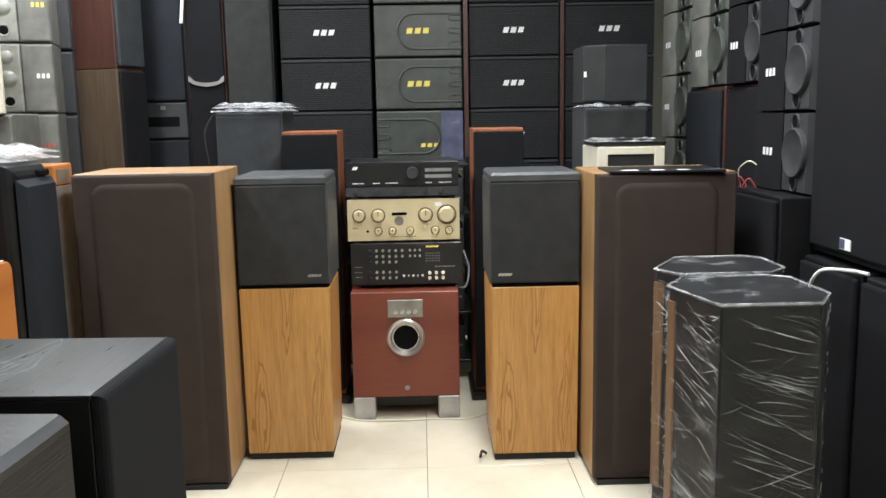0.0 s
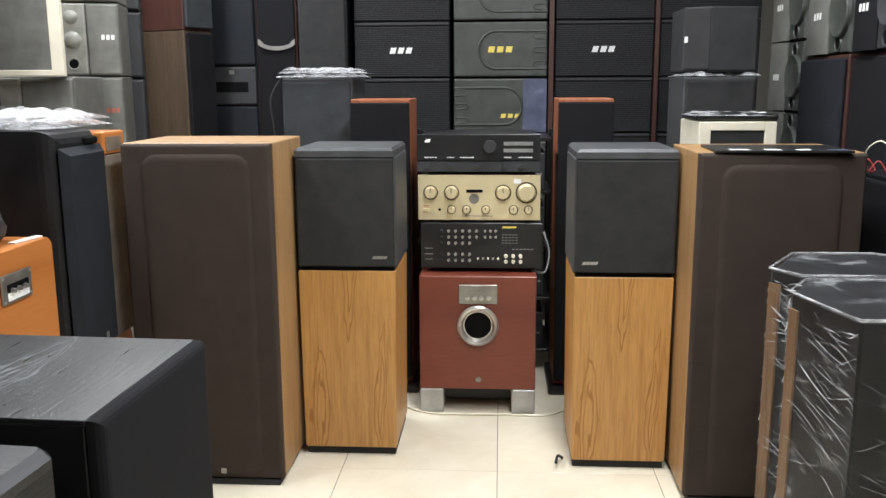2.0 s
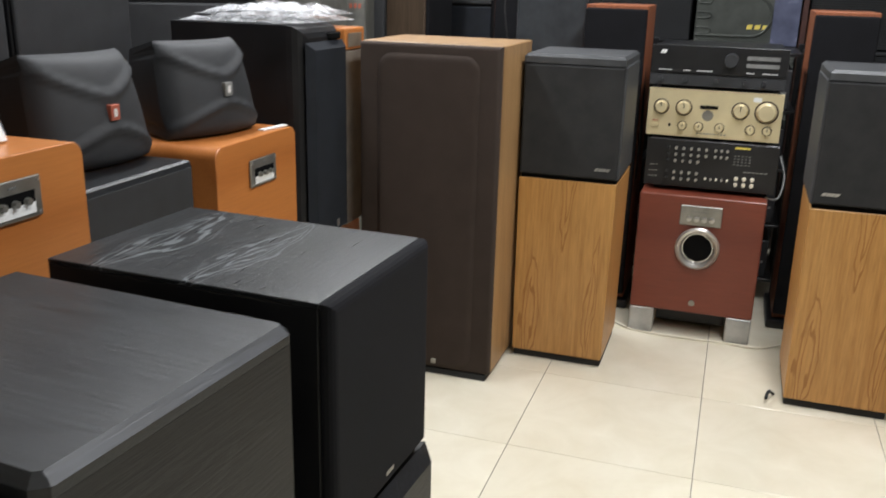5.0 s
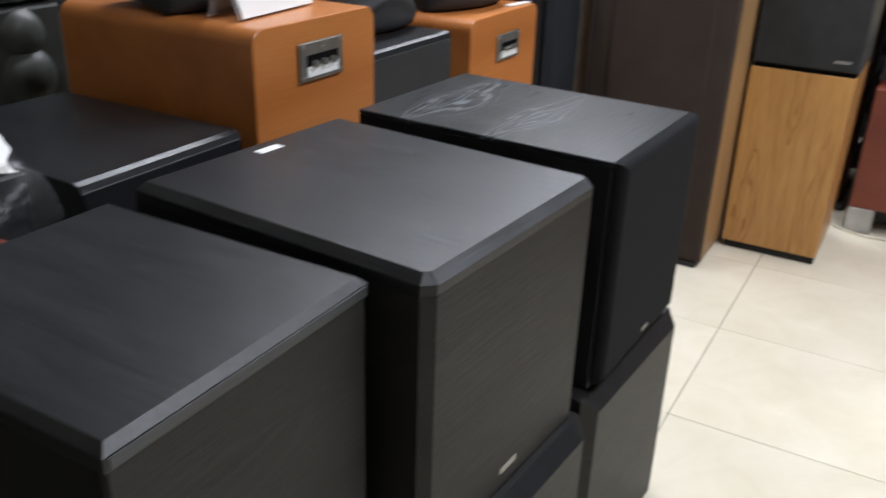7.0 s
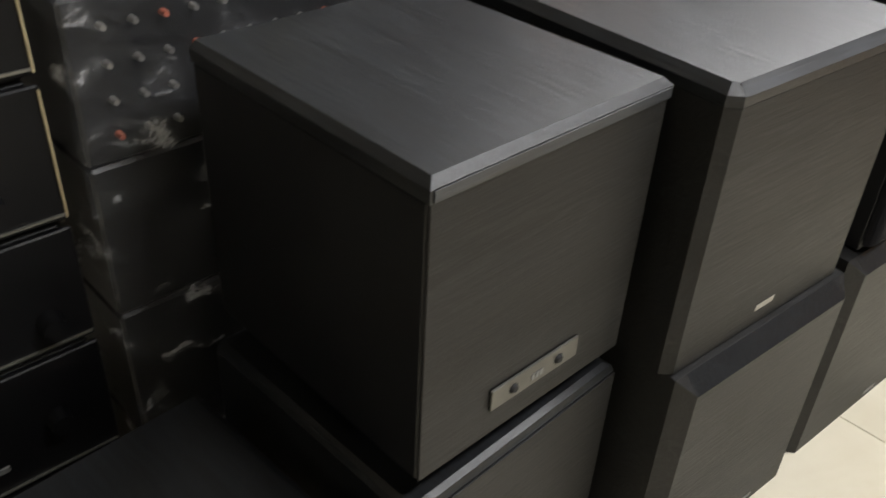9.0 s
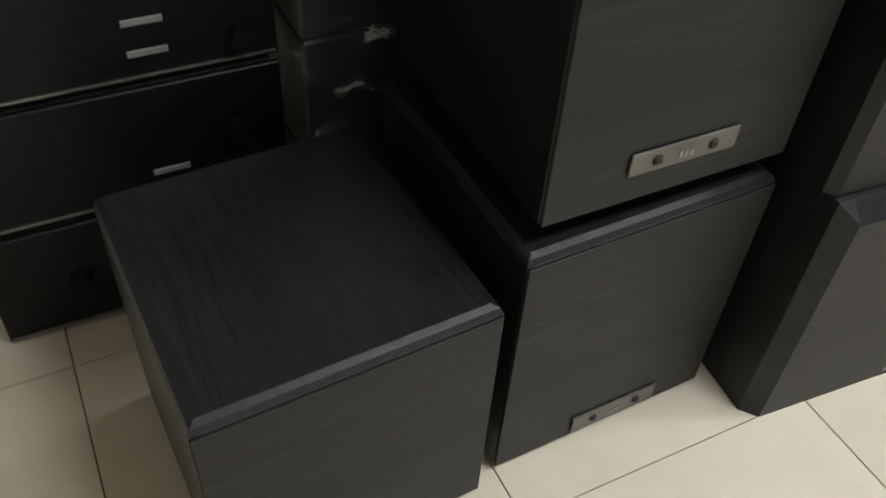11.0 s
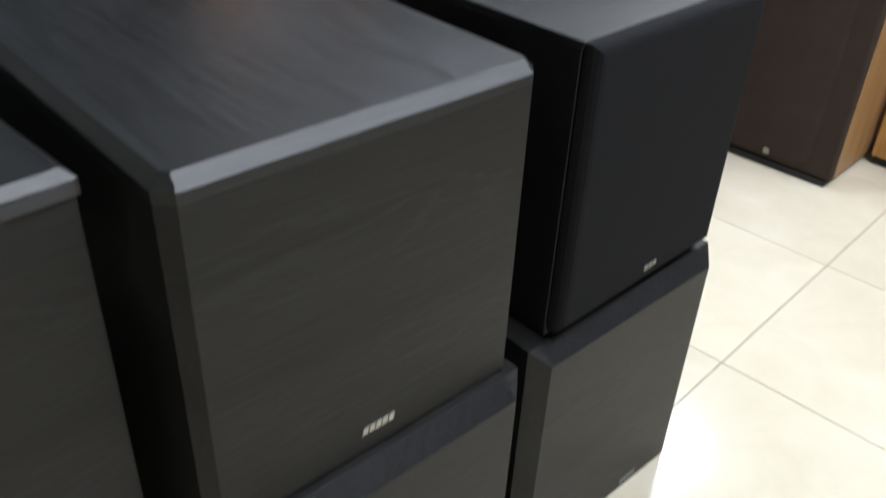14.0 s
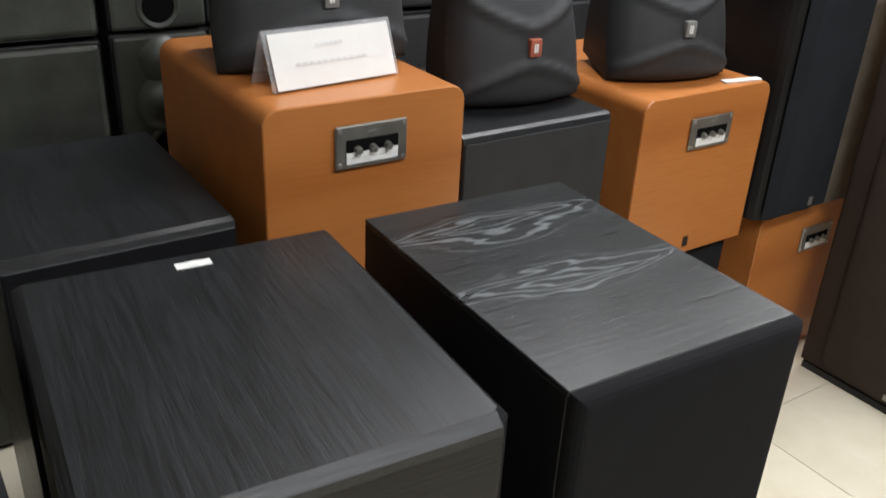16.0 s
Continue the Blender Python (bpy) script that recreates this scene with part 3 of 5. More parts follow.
# ---- tall black speaker and taupe one on the orange cabinet ----
t = thing("tall_speaker", "tall black speaker with rounded top and blue-black grille", "speaker", pose(-1.035, 2.495, 0.446, 0, 0, FX))
bm = block(-0.125, 0.125, 0.01, 0.42, 0, 0.615, 0)
bevel_where(bm, lambda c, e: c.y < 0.02 and c.z > 0.05, 0.05, 5)
part("body", bm, BLACK_SIDE, t)
bm = frustum(-0.112, 0.122, 0.006, 0.57, 0.0095, -0.012, 0.02, 0.02, 0.012, 0.02)
part("grille", bm, BLUE_CLOTH, t, "blue-black cloth grille")
part("handle_slot", block(0.03, 0.1, 0.002, 0.02, 0.572, 0.592, 0.004), HOLE, t)
part("badge", block(0.03, 0.045, -0.0135, -0.0125, 0.025, 0.047, 0), SILVER, t)
t = thing("taupe_speaker", "upright taupe speaker with orange wooden top", "speaker", pose(-1.04, 2.688, 0.446, 0, 0, FX))
part("body", block(-0.064, 0.075, 0, 0.4, 0, 0.535, 0.004), TAUPE, t)
part("top_panel", block(-0.064, 0.075, -0.004, 0.4, 0.5365, 0.6, 0.006, 2), CHERRY, t, "orange cherry top")
part("control_plate", block(-0.05, 0.045, -0.007, -0.0045, 0.545, 0.585, 0.001), NICKEL, t)
t = thing("plastic_sheet", "crumpled clear plastic sheet lying on speakers", "plastic sheet", pose(-1.24, 2.58, 1.063))
part("sheet", wobbly_sheet(-0.2, 0.17, -0.2, 0.17, 0, 0.022, seed=3.1), SHEET, t)
part("folded_layer", wobbly_sheet(-0.17, 0.18, -0.17, 0.16, 0.018, 0.024, seed=8.4), SHEET, t)
part("folded_layer", wobbly_sheet(-0.1, 0.15, -0.19, 0.12, 0.03, 0.024, seed=1.9), SHEET, t)


# ---- brown towers ----
def soft_panel(x0, x1, z0, z1, radius, y0, y1, steps=6):
    """A raised panel with round corners and a soft rim."""
    bm = bmesh.new()
    rings = []
    for inset, y in ((0.0, y0), (0.004, y0 + (y1 - y0) * 0.55), (0.011, y0 + (y1 - y0) * 0.9), (0.02, y1)):
        ring = []
        rr = radius - inset
        for cx, cz, a0 in ((x1 - radius, z1 - radius, 0), (x0 + radius, z1 - radius, 90), (x0 + radius, z0 + radius, 180), (x1 - radius, z0 + radius, 270)):
            for k in range(steps + 1):
                a = math.radians(a0 + 90 * k / steps)
                ring.append(bm.verts.new((cx + rr * math.cos(a), y, cz + rr * math.sin(a))))
        rings.append(ring)
    n = len(rings[0])
    for a, b in zip(rings, rings[1:]):
        for k in range(n):
            bm.faces.new((a[k], a[(k + 1) % n], b[(k + 1) % n], b[k]))
    bm.faces.new(rings[-1])
    bm.faces.new(rings[0][::-1])
    bmesh.ops.recalc_face_normals(bm, faces=bm.faces)
    soften(bm, 0.9)
    return bm


def brown_tower(x0, x1, y, d, h, label):
    t = thing("floor_speaker", label, "speaker", pose((x0 + x1) / 2, y, 0), "brown grille towers")
    w = x1 - x0
    part("plinth", block(-w / 2 + 0.012, w / 2 - 0.012, 0.02, d - 0.01, 0, 0.018, 0), RUBBER, t)
    part("body", block(-w / 2, w / 2, 0.045, d, 0.0185, h, 0.003), OAK_DULL, t, "dull oak veneered cabinet")
    bm = block(-w / 2 + 0.001, w / 2 - 0.001, 0.018, 0.0445, 0.02, h - 0.002, 0)
    bevel_where(bm, lambda c, e: c.y < 0.02, 0.012, 4)
    soften(bm)
    part("grille", bm, BROWN_CLOTH, t, "dark brown cloth grille")
    part("grille_bulge", soft_panel(-w / 2 + 0.06, w / 2 - 0.06, 0.03, h - 0.03, 0.045, 0.0175, 0.009), BROWN_CLOTH, t)
    part("badge", block(0.03, 0.046, 0.007, 0.0105, 0.04, 0.056, 0.001), NICKEL, t)
    return t


brown_tower(-0.986, -0.556, 2.59, 0.386, 1.015, "large oak tower with dark brown cloth grille, bare top")
brown_tower(0.604, 1.037, 2.545, 0.38, 0.992, "large oak tower with brown grille, leaflet on top")
t = thing("leaflet", "dark glossy printed sheet with white stickers", "leaflet", pose(0.8, 2.685, 0.993, 0, 0, -3))
part("sheet", block(-0.15, 0.2, -0.13, 0.1, 0, 0.006, 0.001), PLASTIC, t)
for k, (px, pw) in enumerate(((-0.11, 0.05), (-0.02, 0.04), (0.06, 0.035), (0.14, 0.05))):
    part("sticker", block(px, px + pw, -0.125, -0.09, 0.0065, 0.0073, 0), WHITE if k < 3 else BLUEFILM, t, "pale printed sticker")


# ---- pair of towers with grey heads on oak pedestals ----
def head_tower(xa, xb, y, mark, label):
    w = xb - xa
    t = thing("pedestal_speaker", label, "speaker", pose((xa + xb) / 2, y, 0), "grey-headed towers on oak pedestals")
    part("plinth", block(-w / 2 + 0.012, w / 2 - 0.012, 0.012, 0.31, 0, 0.026, 0.002), RUBBER, t)
    bm = block(-w / 2 + 0.003, w / 2 - 0.003, 0, 0.325, 0.0265, 0.606, 0.002)
    for v in bm.verts:
        if v.co.z < 0.3:
            v.co.x *= 0.965
    part("pedestal", bm, OAK_ARCH, t, "golden oak pedestal with straight grain")
    part("joint", block(-w / 2 + 0.008, w / 2 - 0.008, 0.008, 0.31, 0.6065, 0.616, 0), HOLE, t)
    hd = part("head", block(-w / 2, w / 2, 0.012, 0.325, 0.6165, 0.958, 0.003), CHARCOAL, t, "charcoal upper cabinet")
    part("grille", block(-w / 2 + 0.005, w / 2 - 0.005, -0.002, 0.0115, 0.62, 0.955, 0.005, 2), GREY_CLOTH, hd, "charcoal cloth grille")
    part("badge", slants(mark, 0.645, 0.045, 0.009, -0.0022, 4, 0.6, 0.1), SILVER, hd)
    bm = block(-w / 2 + 0.003, w / 2 - 0.003, 0.0, 0.325, 0.9585, 0.986, 0)
    bevel_where(bm, lambda c, e: c.z > 0.985, 0.009)
    part("lid", bm, CHARCOAL, hd, "grey lid with chamfered rim")
    return t


head_tower(-0.548, -0.238, 2.84, 0.08, "oak pedestal speaker with grey head beside brown tower")
head_tower(0.298, 0.598, 2.78, -0.125, "oak pedestal speaker with grey head beside amplifiers")


# ---- mahogany bass cabinet with amplifiers on top ----
t = thing("subwoofer", "mahogany bass cabinet with silver port on grey feet", "subwoofer", pose(0.003, 3.222, 0))
bm = block(-0.207, 0.207, 0, 0.4, 0.092, 0.508, 0.003)
part("body", bm, MAHOGANY, t)
for sx in (-1, 1):
    for fy in (0.0, 0.3):
        part("foot", block(sx * 0.165 - 0.042, sx * 0.165 + 0.042, fy, fy + 0.09, 0, 0.0915, 0.004), GREYFOOT, t)
part("base_board", block(-0.12, 0.12, 0.1, 0.3, 0.02, 0.09, 0.002), PLASTIC, t)
part("port", lathe([(0.048, -0.002), (0.072, -0.003), (0.074, -0.01), (0.068, -0.016), (0.058, -0.012), (0.05, 0.0), (0.046, 0.04)], 0.001, 0, 0.33, 40), SILVER, t, "flared silver port ring")
part("port_hole", lathe([(0, -0.0006), (0.05, -0.0006)], 0.001, 0, 0.33, 32), HOLE, t)
p = part("control_plate", block(-0.067, 0.07, -0.005, -0.0005, 0.408, 0.478, 0.002), NICKEL, t, "brushed metal control plate")
for k in range(4):
    part("knob", lathe([(0, -0.018), (0.008, -0.017), (0.009, -0.005)], -0.036 + k * 0.025, 0, 0.432, 14), SILVER, p)
part("print", slants(-0.03, 0.456, 0.06, 0.004, -0.0052, 6, 0), GREYPRINT, p)
part("badge", lathe([(0, -0.004), (0.01, -0.004), (0.011, -0.0005)], 0.003, 0, 0.128, 20), NICKEL, t)

t = thing("karaoke_mixer", "black mixing amplifier with rows of tiny knobs", "amplifier", pose(0.012, 3.29, 0.509))
part("body", block(-0.205, 0.215, 0.008, 0.3, 0.012, 0.178, 0.003), PLASTIC, t)
part("front_panel", block(-0.215, 0.218, 0, 0.0075, 0.014, 0.178, 0.002), PLASTIC, t)
for sx in (-1, 1):
    part("foot", block(sx * 0.16 - 0.02, sx * 0.16 + 0.02, 0.03, 0.07, 0, 0.012, 0), RUBBER, t)
for r, (z, n) in enumerate(((0.15, 6), (0.128, 6), (0.106, 5), (0.066, 5), (0.044, 5))):
    for k in range(n):
        part("knob", lathe([(0, -0.016), (0.0045, -0.016), (0.0055, 0)], -0.14 + k * 0.025, 0, z, 8), SILVER if k else RUBBER, t)
for z in (0.06, 0.04):
    for k in range(3):
        part("knob", lathe([(0, -0.016), (0.006, -0.016), (0.007, 0)], 0.09 + k * 0.026, 0, z, 8), CREAM, t)
for z in (0.15, 0.128):
    for k in range(3):
        part("knob", lathe([(0, -0.014), (0.004, -0.014), (0.005, 0)], 0.015 + k * 0.019, 0, z, 8), SILVER, t)
for k in range(5):
    part("knob", lathe([(0, -0.012), (0.0035, -0.012), (0.0045, 0)], -0.01 + k * 0.018, 0, 0.05, 8), SILVER if k % 2 else CREAM, t)
part("badge", slants(0.075, 0.16, 0.05, 0.007, -0.0005, 4, 0.5, 0.1), YELLOW, t)
for z in (0.135, 0.125, 0.115, 0.105):
    part("print", slants(0.075, z, 0.06, 0.003, -0.0003, 5, 0, 0.4), GREYPRINT, t)
for z in (0.085, 0.064, 0.045):
    part("print", slants(-0.2, z, 0.03, 0.003, -0.0003, 4, 0, 0.3), GREYPRINT, t)
part("print", slants(0.11, 0.082, 0.08, 0.004, -0.0003, 6, 0.5, 0.3), GREYPRINT, t)

t = thing("gold_amplifier", "champagne gold amplifier with round knobs", "amplifier", pose(0.005, 3.3, 0.688))
part("body", block(-0.205, 0.205, 0.0085, 0.3, 0.01, 0.168, 0.003), PLASTIC, t)
part("front_panel", block(-0.217, 0.217, 0, 0.008, 0.008, 0.17, 0.002), GOLD, t, "champagne gold front panel")
for sx in (-1, 1):
    part("foot", block(sx * 0.16 - 0.02, sx * 0.16 + 0.02, 0.03, 0.07, 0, 0.01, 0), RUBBER, t)
for kx, kz, r in ((-0.172, 0.107, 0.02), (-0.098, 0.107, 0.021), (0.085, 0.107, 0.022), (0.167, 0.107, 0.029), (-0.098, 0.046, 0.012), (-0.044, 0.046, 0.012), (0.024, 0.046, 0.012), (0.122, 0.046, 0.013), (0.175, 0.046, 0.012)):
    k = part("knob", lathe([(0, -0.02), (r * 0.88, -0.02), (r * 0.95, -0.018), (r, -0.006), (r * 1.12, -0.003), (r * 1.15, 0)], kx, 0, kz, 28), GOLD, t, "turned gold knob")
    part("bezel", lathe([(r * 1.16, -0.0035), (r * 1.3, -0.003), (r * 1.32, 0)], kx, 0, kz, 28), WALNUT, k, "dark ring round the knob")
    if r < 0.025:
        part("pointer", block(kx - 0.0012, kx + 0.0012, -0.0212, -0.0202, kz, kz + r * 0.8, 0), RUBBER, k)
part("display", block(-0.045, 0.013, -0.002, -0.0003, 0.107, 0.118, 0), HOLE, t)
part("badge", lathe([(0, -0.0012), (0.018, -0.001)], -0.018, 0, 0.085, 24), NICKEL, t)
part("button", block(-0.2, -0.176, -0.006, -0.0003, 0.038, 0.05, 0.001), GOLD, t)
part("print", slants(-0.198, 0.057, 0.02, 0.004, -0.0005, 3, 0), REDPRINT, t)
part("jack", lathe([(0, -0.002), (0.004, -0.002), (0.005, 0)], -0.14, 0, 0.046, 12), HOLE, t)
part("sticker", block(0.122, 0.148, -0.0012, -0.0003, 0.14, 0.155, 0), WHITE, t)
part("print", slants(-0.05, 0.022, 0.1, 0.003, -0.0003, 9, 0), GREYPRINT, t)

t = thing("black_amplifier", "black hi-fi amplifier with large volume knob", "amplifier", pose(0.003, 3.29, 0.859))
part("body", block(-0.205, 0.205, 0.0085, 0.32, 0.01, 0.142, 0.003), PLASTIC, t)
part("front_panel", block(-0.217, 0.217, 0, 0.008, 0.05, 0.142, 0.002), PLASTIC, t)
part("lower_panel", block(-0.217, 0.217, 0.003, 0.0082, 0.01, 0.047, 0.002), MATT, t)
for sx in (-1, 1):
    part("foot", block(sx * 0.16 - 0.02, sx * 0.16 + 0.02, 0.03, 0.07, 0, 0.01, 0), RUBBER, t)
part("knob", lathe([(0, -0.024), (0.021, -0.024), (0.023, 0)], 0.04, 0, 0.1, 28), MATT, t, "large black volume knob")
part("window", block(0.088, 0.19, -0.0015, -0.0003, 0.103, 0.116, 0), GREYPRINT, t)
part("window", block(0.088, 0.19, -0.0015, -0.0003, 0.079, 0.092, 0), GREYPRINT, t)
part("badge", slants(-0.19, 0.114, 0.018, 0.012, -0.0003, 2, 0.5, 0.1), WHITE, t)
for px, pw in ((-0.19, 0.045), (-0.11, 0.025), (-0.065, 0.05), (0.09, 0.025), (0.14, 0.05)):
    part("print", slants(px, 0.06, pw, 0.003, -0.0003, 5, 0, 0.2), WHITE, t)
for px in (-0.18, -0.1, 0.0, 0.09, 0.15):
    part("button", lathe([(0, -0.006), (0.008, -0.006), (0.009, 0.003)], px, 0, 0.03, 12), MATT, t)

# rack of equipment behind
t = thing("equipment_rack", "black steel rack full of dark amplifiers", "rack", pose(0.01, 3.72, 0))
for sx in (-0.29, 0.29):
    for sy in (0.0, 0.34):
        part("post", block(sx - 0.015, sx + 0.015, sy, sy + 0.03, 0, 0.98, 0.002), PLASTIC, t)
for z in (0.08, 0.3, 0.52, 0.74, 0.95):
    part("shelf", block(-0.274, 0.274, 0.002, 0.368, z, z + 0.012, 0.001), PLASTIC, t)
for z in (0.092, 0.312, 0.532, 0.752):
    part("amplifier_unit", block(-0.25, 0.25, 0.02, 0.33, z + 0.001, z + 0.15, 0.004), MATT, t)
    part("panel_light", slants(0.2, z + 0.06, 0.04, 0.008, 0.0195, 3, 0), GREYPRINT, t)

# cables on the floor
def cable(name, pts, r, mat, label):
    t = thing(name, label, "cable", pose(0, 0, 0))
    fine = []
    for i in range(len(pts) - 1):
        a, b = Vector(pts[i]), Vector(pts[i + 1])
        p0, p3 = Vector(pts[max(0, i - 1)]), Vector(pts[min(len(pts) - 1, i + 2)])
        for s in range(6):
            u = s / 6
            fine.append(0.5 * ((2 * a) + (b - p0) * u + (2 * p0 - 5 * a + 4 * b - p3) * u * u + (3 * a - p0 - 3 * b + p3) * u ** 3))
    part("sheath", tube(fine + [Vector(pts[-1])], r, 6), mat, t)
    return t


cable("cable", [(-0.3, 3.3, 0.004), (-0.18, 3.21, 0.004), (0.0, 3.2, 0.004), (0.12, 3.205, 0.004), (0.24, 3.2, 0.004), (0.32, 3.26, 0.004)], 0.0035, CREAM, "thin pale cable lying on the tiled floor")
cable("cable", [(0.61, 2.98, 0.12), (0.625, 2.95, 0.1), (0.615, 2.94, 0.03), (0.61, 2.99, 0.005)], 0.003, RUBBER, "thin dark cable hanging behind a pedestal speaker")
t = cable("cable", [(0.258, 2.77, 0.02), (0.266, 2.8, 0.03), (0.282, 2.84, 0.006)], 0.005, RUBBER, "short black cable end with plug on floor")
cable("cable", [(-0.26, 3.55, 0.9), (-0.25, 3.5, 0.6), (-0.27, 3.48, 0.3), (-0.28, 3.5, 0.05)], 0.006, RUBBER, "black cable hanging beside the rack")
cable("cable", [(0.245, 3.5, 0.62), (0.262, 3.42, 0.56), (0.245, 3.35, 0.5), (0.2, 3.3, 0.512)], 0.004, GREYPRINT, "grey cable looping beside the mixer")


# ---- slim towers and grey tower further back ----
def slim_tower(x0, x1, y, label):
    t = thing("slim_tower", label, "speaker", pose((x0 + x1) / 2, y, 0), "slim red-brown towers")
    w = x1 - x0
    part("plinth", block(-w / 2 - 0.02, w / 2 + 0.02, -0.03, 0.3, 0, 0.03, 0.008, 2), PLASTIC, t)
    part("body", block(-w / 2, w / 2, 0.012, 0.28, 0.0305, 1.12, 0.003), REDWOOD, t, "red-brown veneered cabinet")
    bm = block(-w / 2 + 0.001, w / 2 - 0.001, -0.01, 0.0115, 0.05, 1.108, 0)
    bevel_where(bm, lambda c, e: c.y < -0.005 or abs(e.y) > 0.01, 0.006, 2)
    part("grille", bm, CLOTH, t, "black cloth grille")
    return t


slim_tower(-0.475, -0.255, 3.45, "slim red-brown tower with black grille beside rack")
slim_tower(0.288, 0.49, 3.45, "slim red-brown tower with black grille beside rack")
t = thing("grey_tower", "slate grey tower speaker with plastic on top", "speaker", pose(-0.65, 3.7, 0))
part("body", block(-0.142, 0.142, 0.012, 0.34, 0, 1.2, 0.006, 2), CHARCOAL, t)
part("grille", block(-0.136, 0.136, -0.006, 0.0115, 0.03, 1.185, 0.008, 2), SLATE_CLOTH, t, "slate grey cloth grille")
t = thing("plastic_bag", "crumpled clear plastic bag lying on a tower", "plastic bag", pose(-0.64, 3.83, 1.201))
part("sheet", wobbly_sheet(-0.165, 0.17, -0.17, 0.16, 0, 0.02, seed=7.7), SHEET, t)
part("folded_layer", wobbly_sheet(-0.16, 0.18, -0.16, 0.15, 0.016, 0.018, seed=4.2), SHEET, t)
part("folded_layer", wobbly_sheet(-0.13, 0.15, -0.17, 0.14, 0.028, 0.016, seed=9.6), SHEET, t)
cable("cable", [(-0.79, 3.69, 1.2), (-0.83, 3.67, 1.12), (-0.82, 3.67, 1.0), (-0.81, 3.68, 0.9)], 0.003, RUBBER, "dark string hanging down from the plastic bag")


# ---- back row of towers ----
t = thing("tower_speaker", "tall black tower with badge and slot port", "speaker", pose(-1.235, 4.5, 0), "tall towers at the back")
part("body", block(-0.133, 0.133, 0.01, 0.35, 0, 2.1, 0.006, 2), BLACK_SIDE, t)
part("grille", block(-0.12, 0.12, -0.012, 0.0095, 1.27, 2.09, 0.01, 2), BLUE_CLOTH, t)
part("port_panel", block(-0.12, 0.12, -0.008, 0.0095, 1.08, 1.262, 0.008, 2), MATT, t)
part("port_slot", block(-0.08, 0.08, -0.0095, -0.0085, 1.14, 1.19, 0), HOLE, t)
part("lower_grille", block(-0.12, 0.12, -0.008, 0.0095, 0.3, 1.07, 0.008, 2), BLUE_CLOTH, t)
part("badge", block(-0.012, 0.012, -0.011, -0.0085, 1.226, 1.246, 0), NICKEL, t)
t = thing("tower_speaker", "tall black tower with silver crescent across grille", "speaker", pose(-1.0, 4.48, 0), "tall towers at the back")
part("body", block(-0.098, 0.098, 0.01, 0.35, 0, 2.1, 0.004), DARKRED, t)
part("grille", block(-0.092, 0.088, -0.006, 0.0095, 0.3, 2.09, 0.006, 2), CLOTH, t)
bm = bmesh.new()
n = 14
lo, hi = [], []
for i in range(n + 1):
    u = i / n * 2 - 1
    zt = 1.392 - 0.035 * (1 - u * u) ** 0.5 * (1 if abs(u) < 0.75 else 0.5)
    zb = 1.39 - 0.052 * math.sqrt(max(0, 1 - u * u * 0.8))
    lo.append((bm.verts.new((u * 0.09, -0.02, zb)), bm.verts.new((u * 0.09, -0.006, zb))))
    hi.append((bm.verts.new((u * 0.09, -0.02, max(zt, zb + 0.004))), bm.verts.new((u * 0.09, -0.006, max(zt, zb + 0.004)))))
for i in range(n):
    bm.faces.new((lo[i][0], lo[i + 1][0], hi[i + 1][0], hi[i][0]))
    bm.faces.new((hi[i][0], hi[i + 1][0], hi[i + 1][1], hi[i][1]))
    bm.faces.new((lo[i][1], lo[i + 1][1], lo[i + 1][0], lo[i][0]))
bmesh.ops.recalc_face_normals(bm, faces=bm.faces)
part("crescent", bm, SILVER, t, "silver crescent trim")
t = thing("tower_speaker", "charcoal tower with plain cloth front", "speaker", pose(-0.773, 4.46, 0), "tall towers at the back")
part("body", block(-0.122, 0.118, 0.01, 0.35, 0, 2.1, 0.006, 2), BLACK_SIDE, t)
part("grille", block(-0.115, 0.112, -0.006, 0.0095, 0.04, 2.09, 0.008, 2), GREY_CLOTH, t)
t = thing("white_tie", "white plastic strip hanging on a tower", "cable tie", pose(-1.1, 4.45, 1.72, 0, 6, 0))
part("strip", block(-0.008, 0.008, 0, 0.012, -0.07, 0.25, 0.003), WHITE, t)

# walnut speakers turned towards the aisle
for z0, z1, mat, cloth, lab in ((0.0, 0.7, WALNUT, CLOTH, "walnut speaker turned to the aisle, standing on floor"), (0.702, 1.418, WALNUT, CLOTH, "walnut speaker with black grille turned to the aisle"), (1.42, 2.1, DARKRED, SLATE_CLOTH, "dark red-brown speaker with grey grille stacked on top")):
    t = thing("bookshelf_speaker", lab, "speaker", pose(-1.335, 4.17, z0, 0, 0, 65), "wooden speakers turned to the aisle")
    part("body", block(-0.004, 0.17, 0.012, 0.27, 0, z1 - z0, 0.003), mat, t)
    part("grille", block(0.002, 0.166, -0.008, 0.0115, 0.01, z1 - z0 - 0.01, 0.006, 2), cloth, t)


# ---- stacked louvred and moulded speakers along the back wall ----
def louvre_speaker(m, w=0.462):
    t = thing("karaoke_speaker", "black wide speaker with ribbed louvre front, stacked", "speaker", m, "black louvred speakers at the back")
    h = 0.262
    part("body", block(-w / 2, w / 2, 0.012, 0.3, 0, h, 0.003), BLACK_SIDE, t)
    part("frame_bar", block(-w / 2 + 0.002, w / 2 - 0.002, 0, 0.0115, h - 0.017, h - 0.002, 0.003), MATT, t)
    bm = bmesh.new()
    for k in range(24):
        z = 0.008 + k * 0.0098
        cuboid(bm, -w / 2 + 0.006, w / 2 - 0.006, 0.003, 0.0115, z, z + 0.0052)
    tagged(part("louvres", bm, MATT, t), kind="stuff")
    part("badge", slants(-0.06, 0.114, 0.115, 0.028, 0.002, 3, 0.3, 0.3), WHITE, t, "white three-bar maker's mark")
    return t


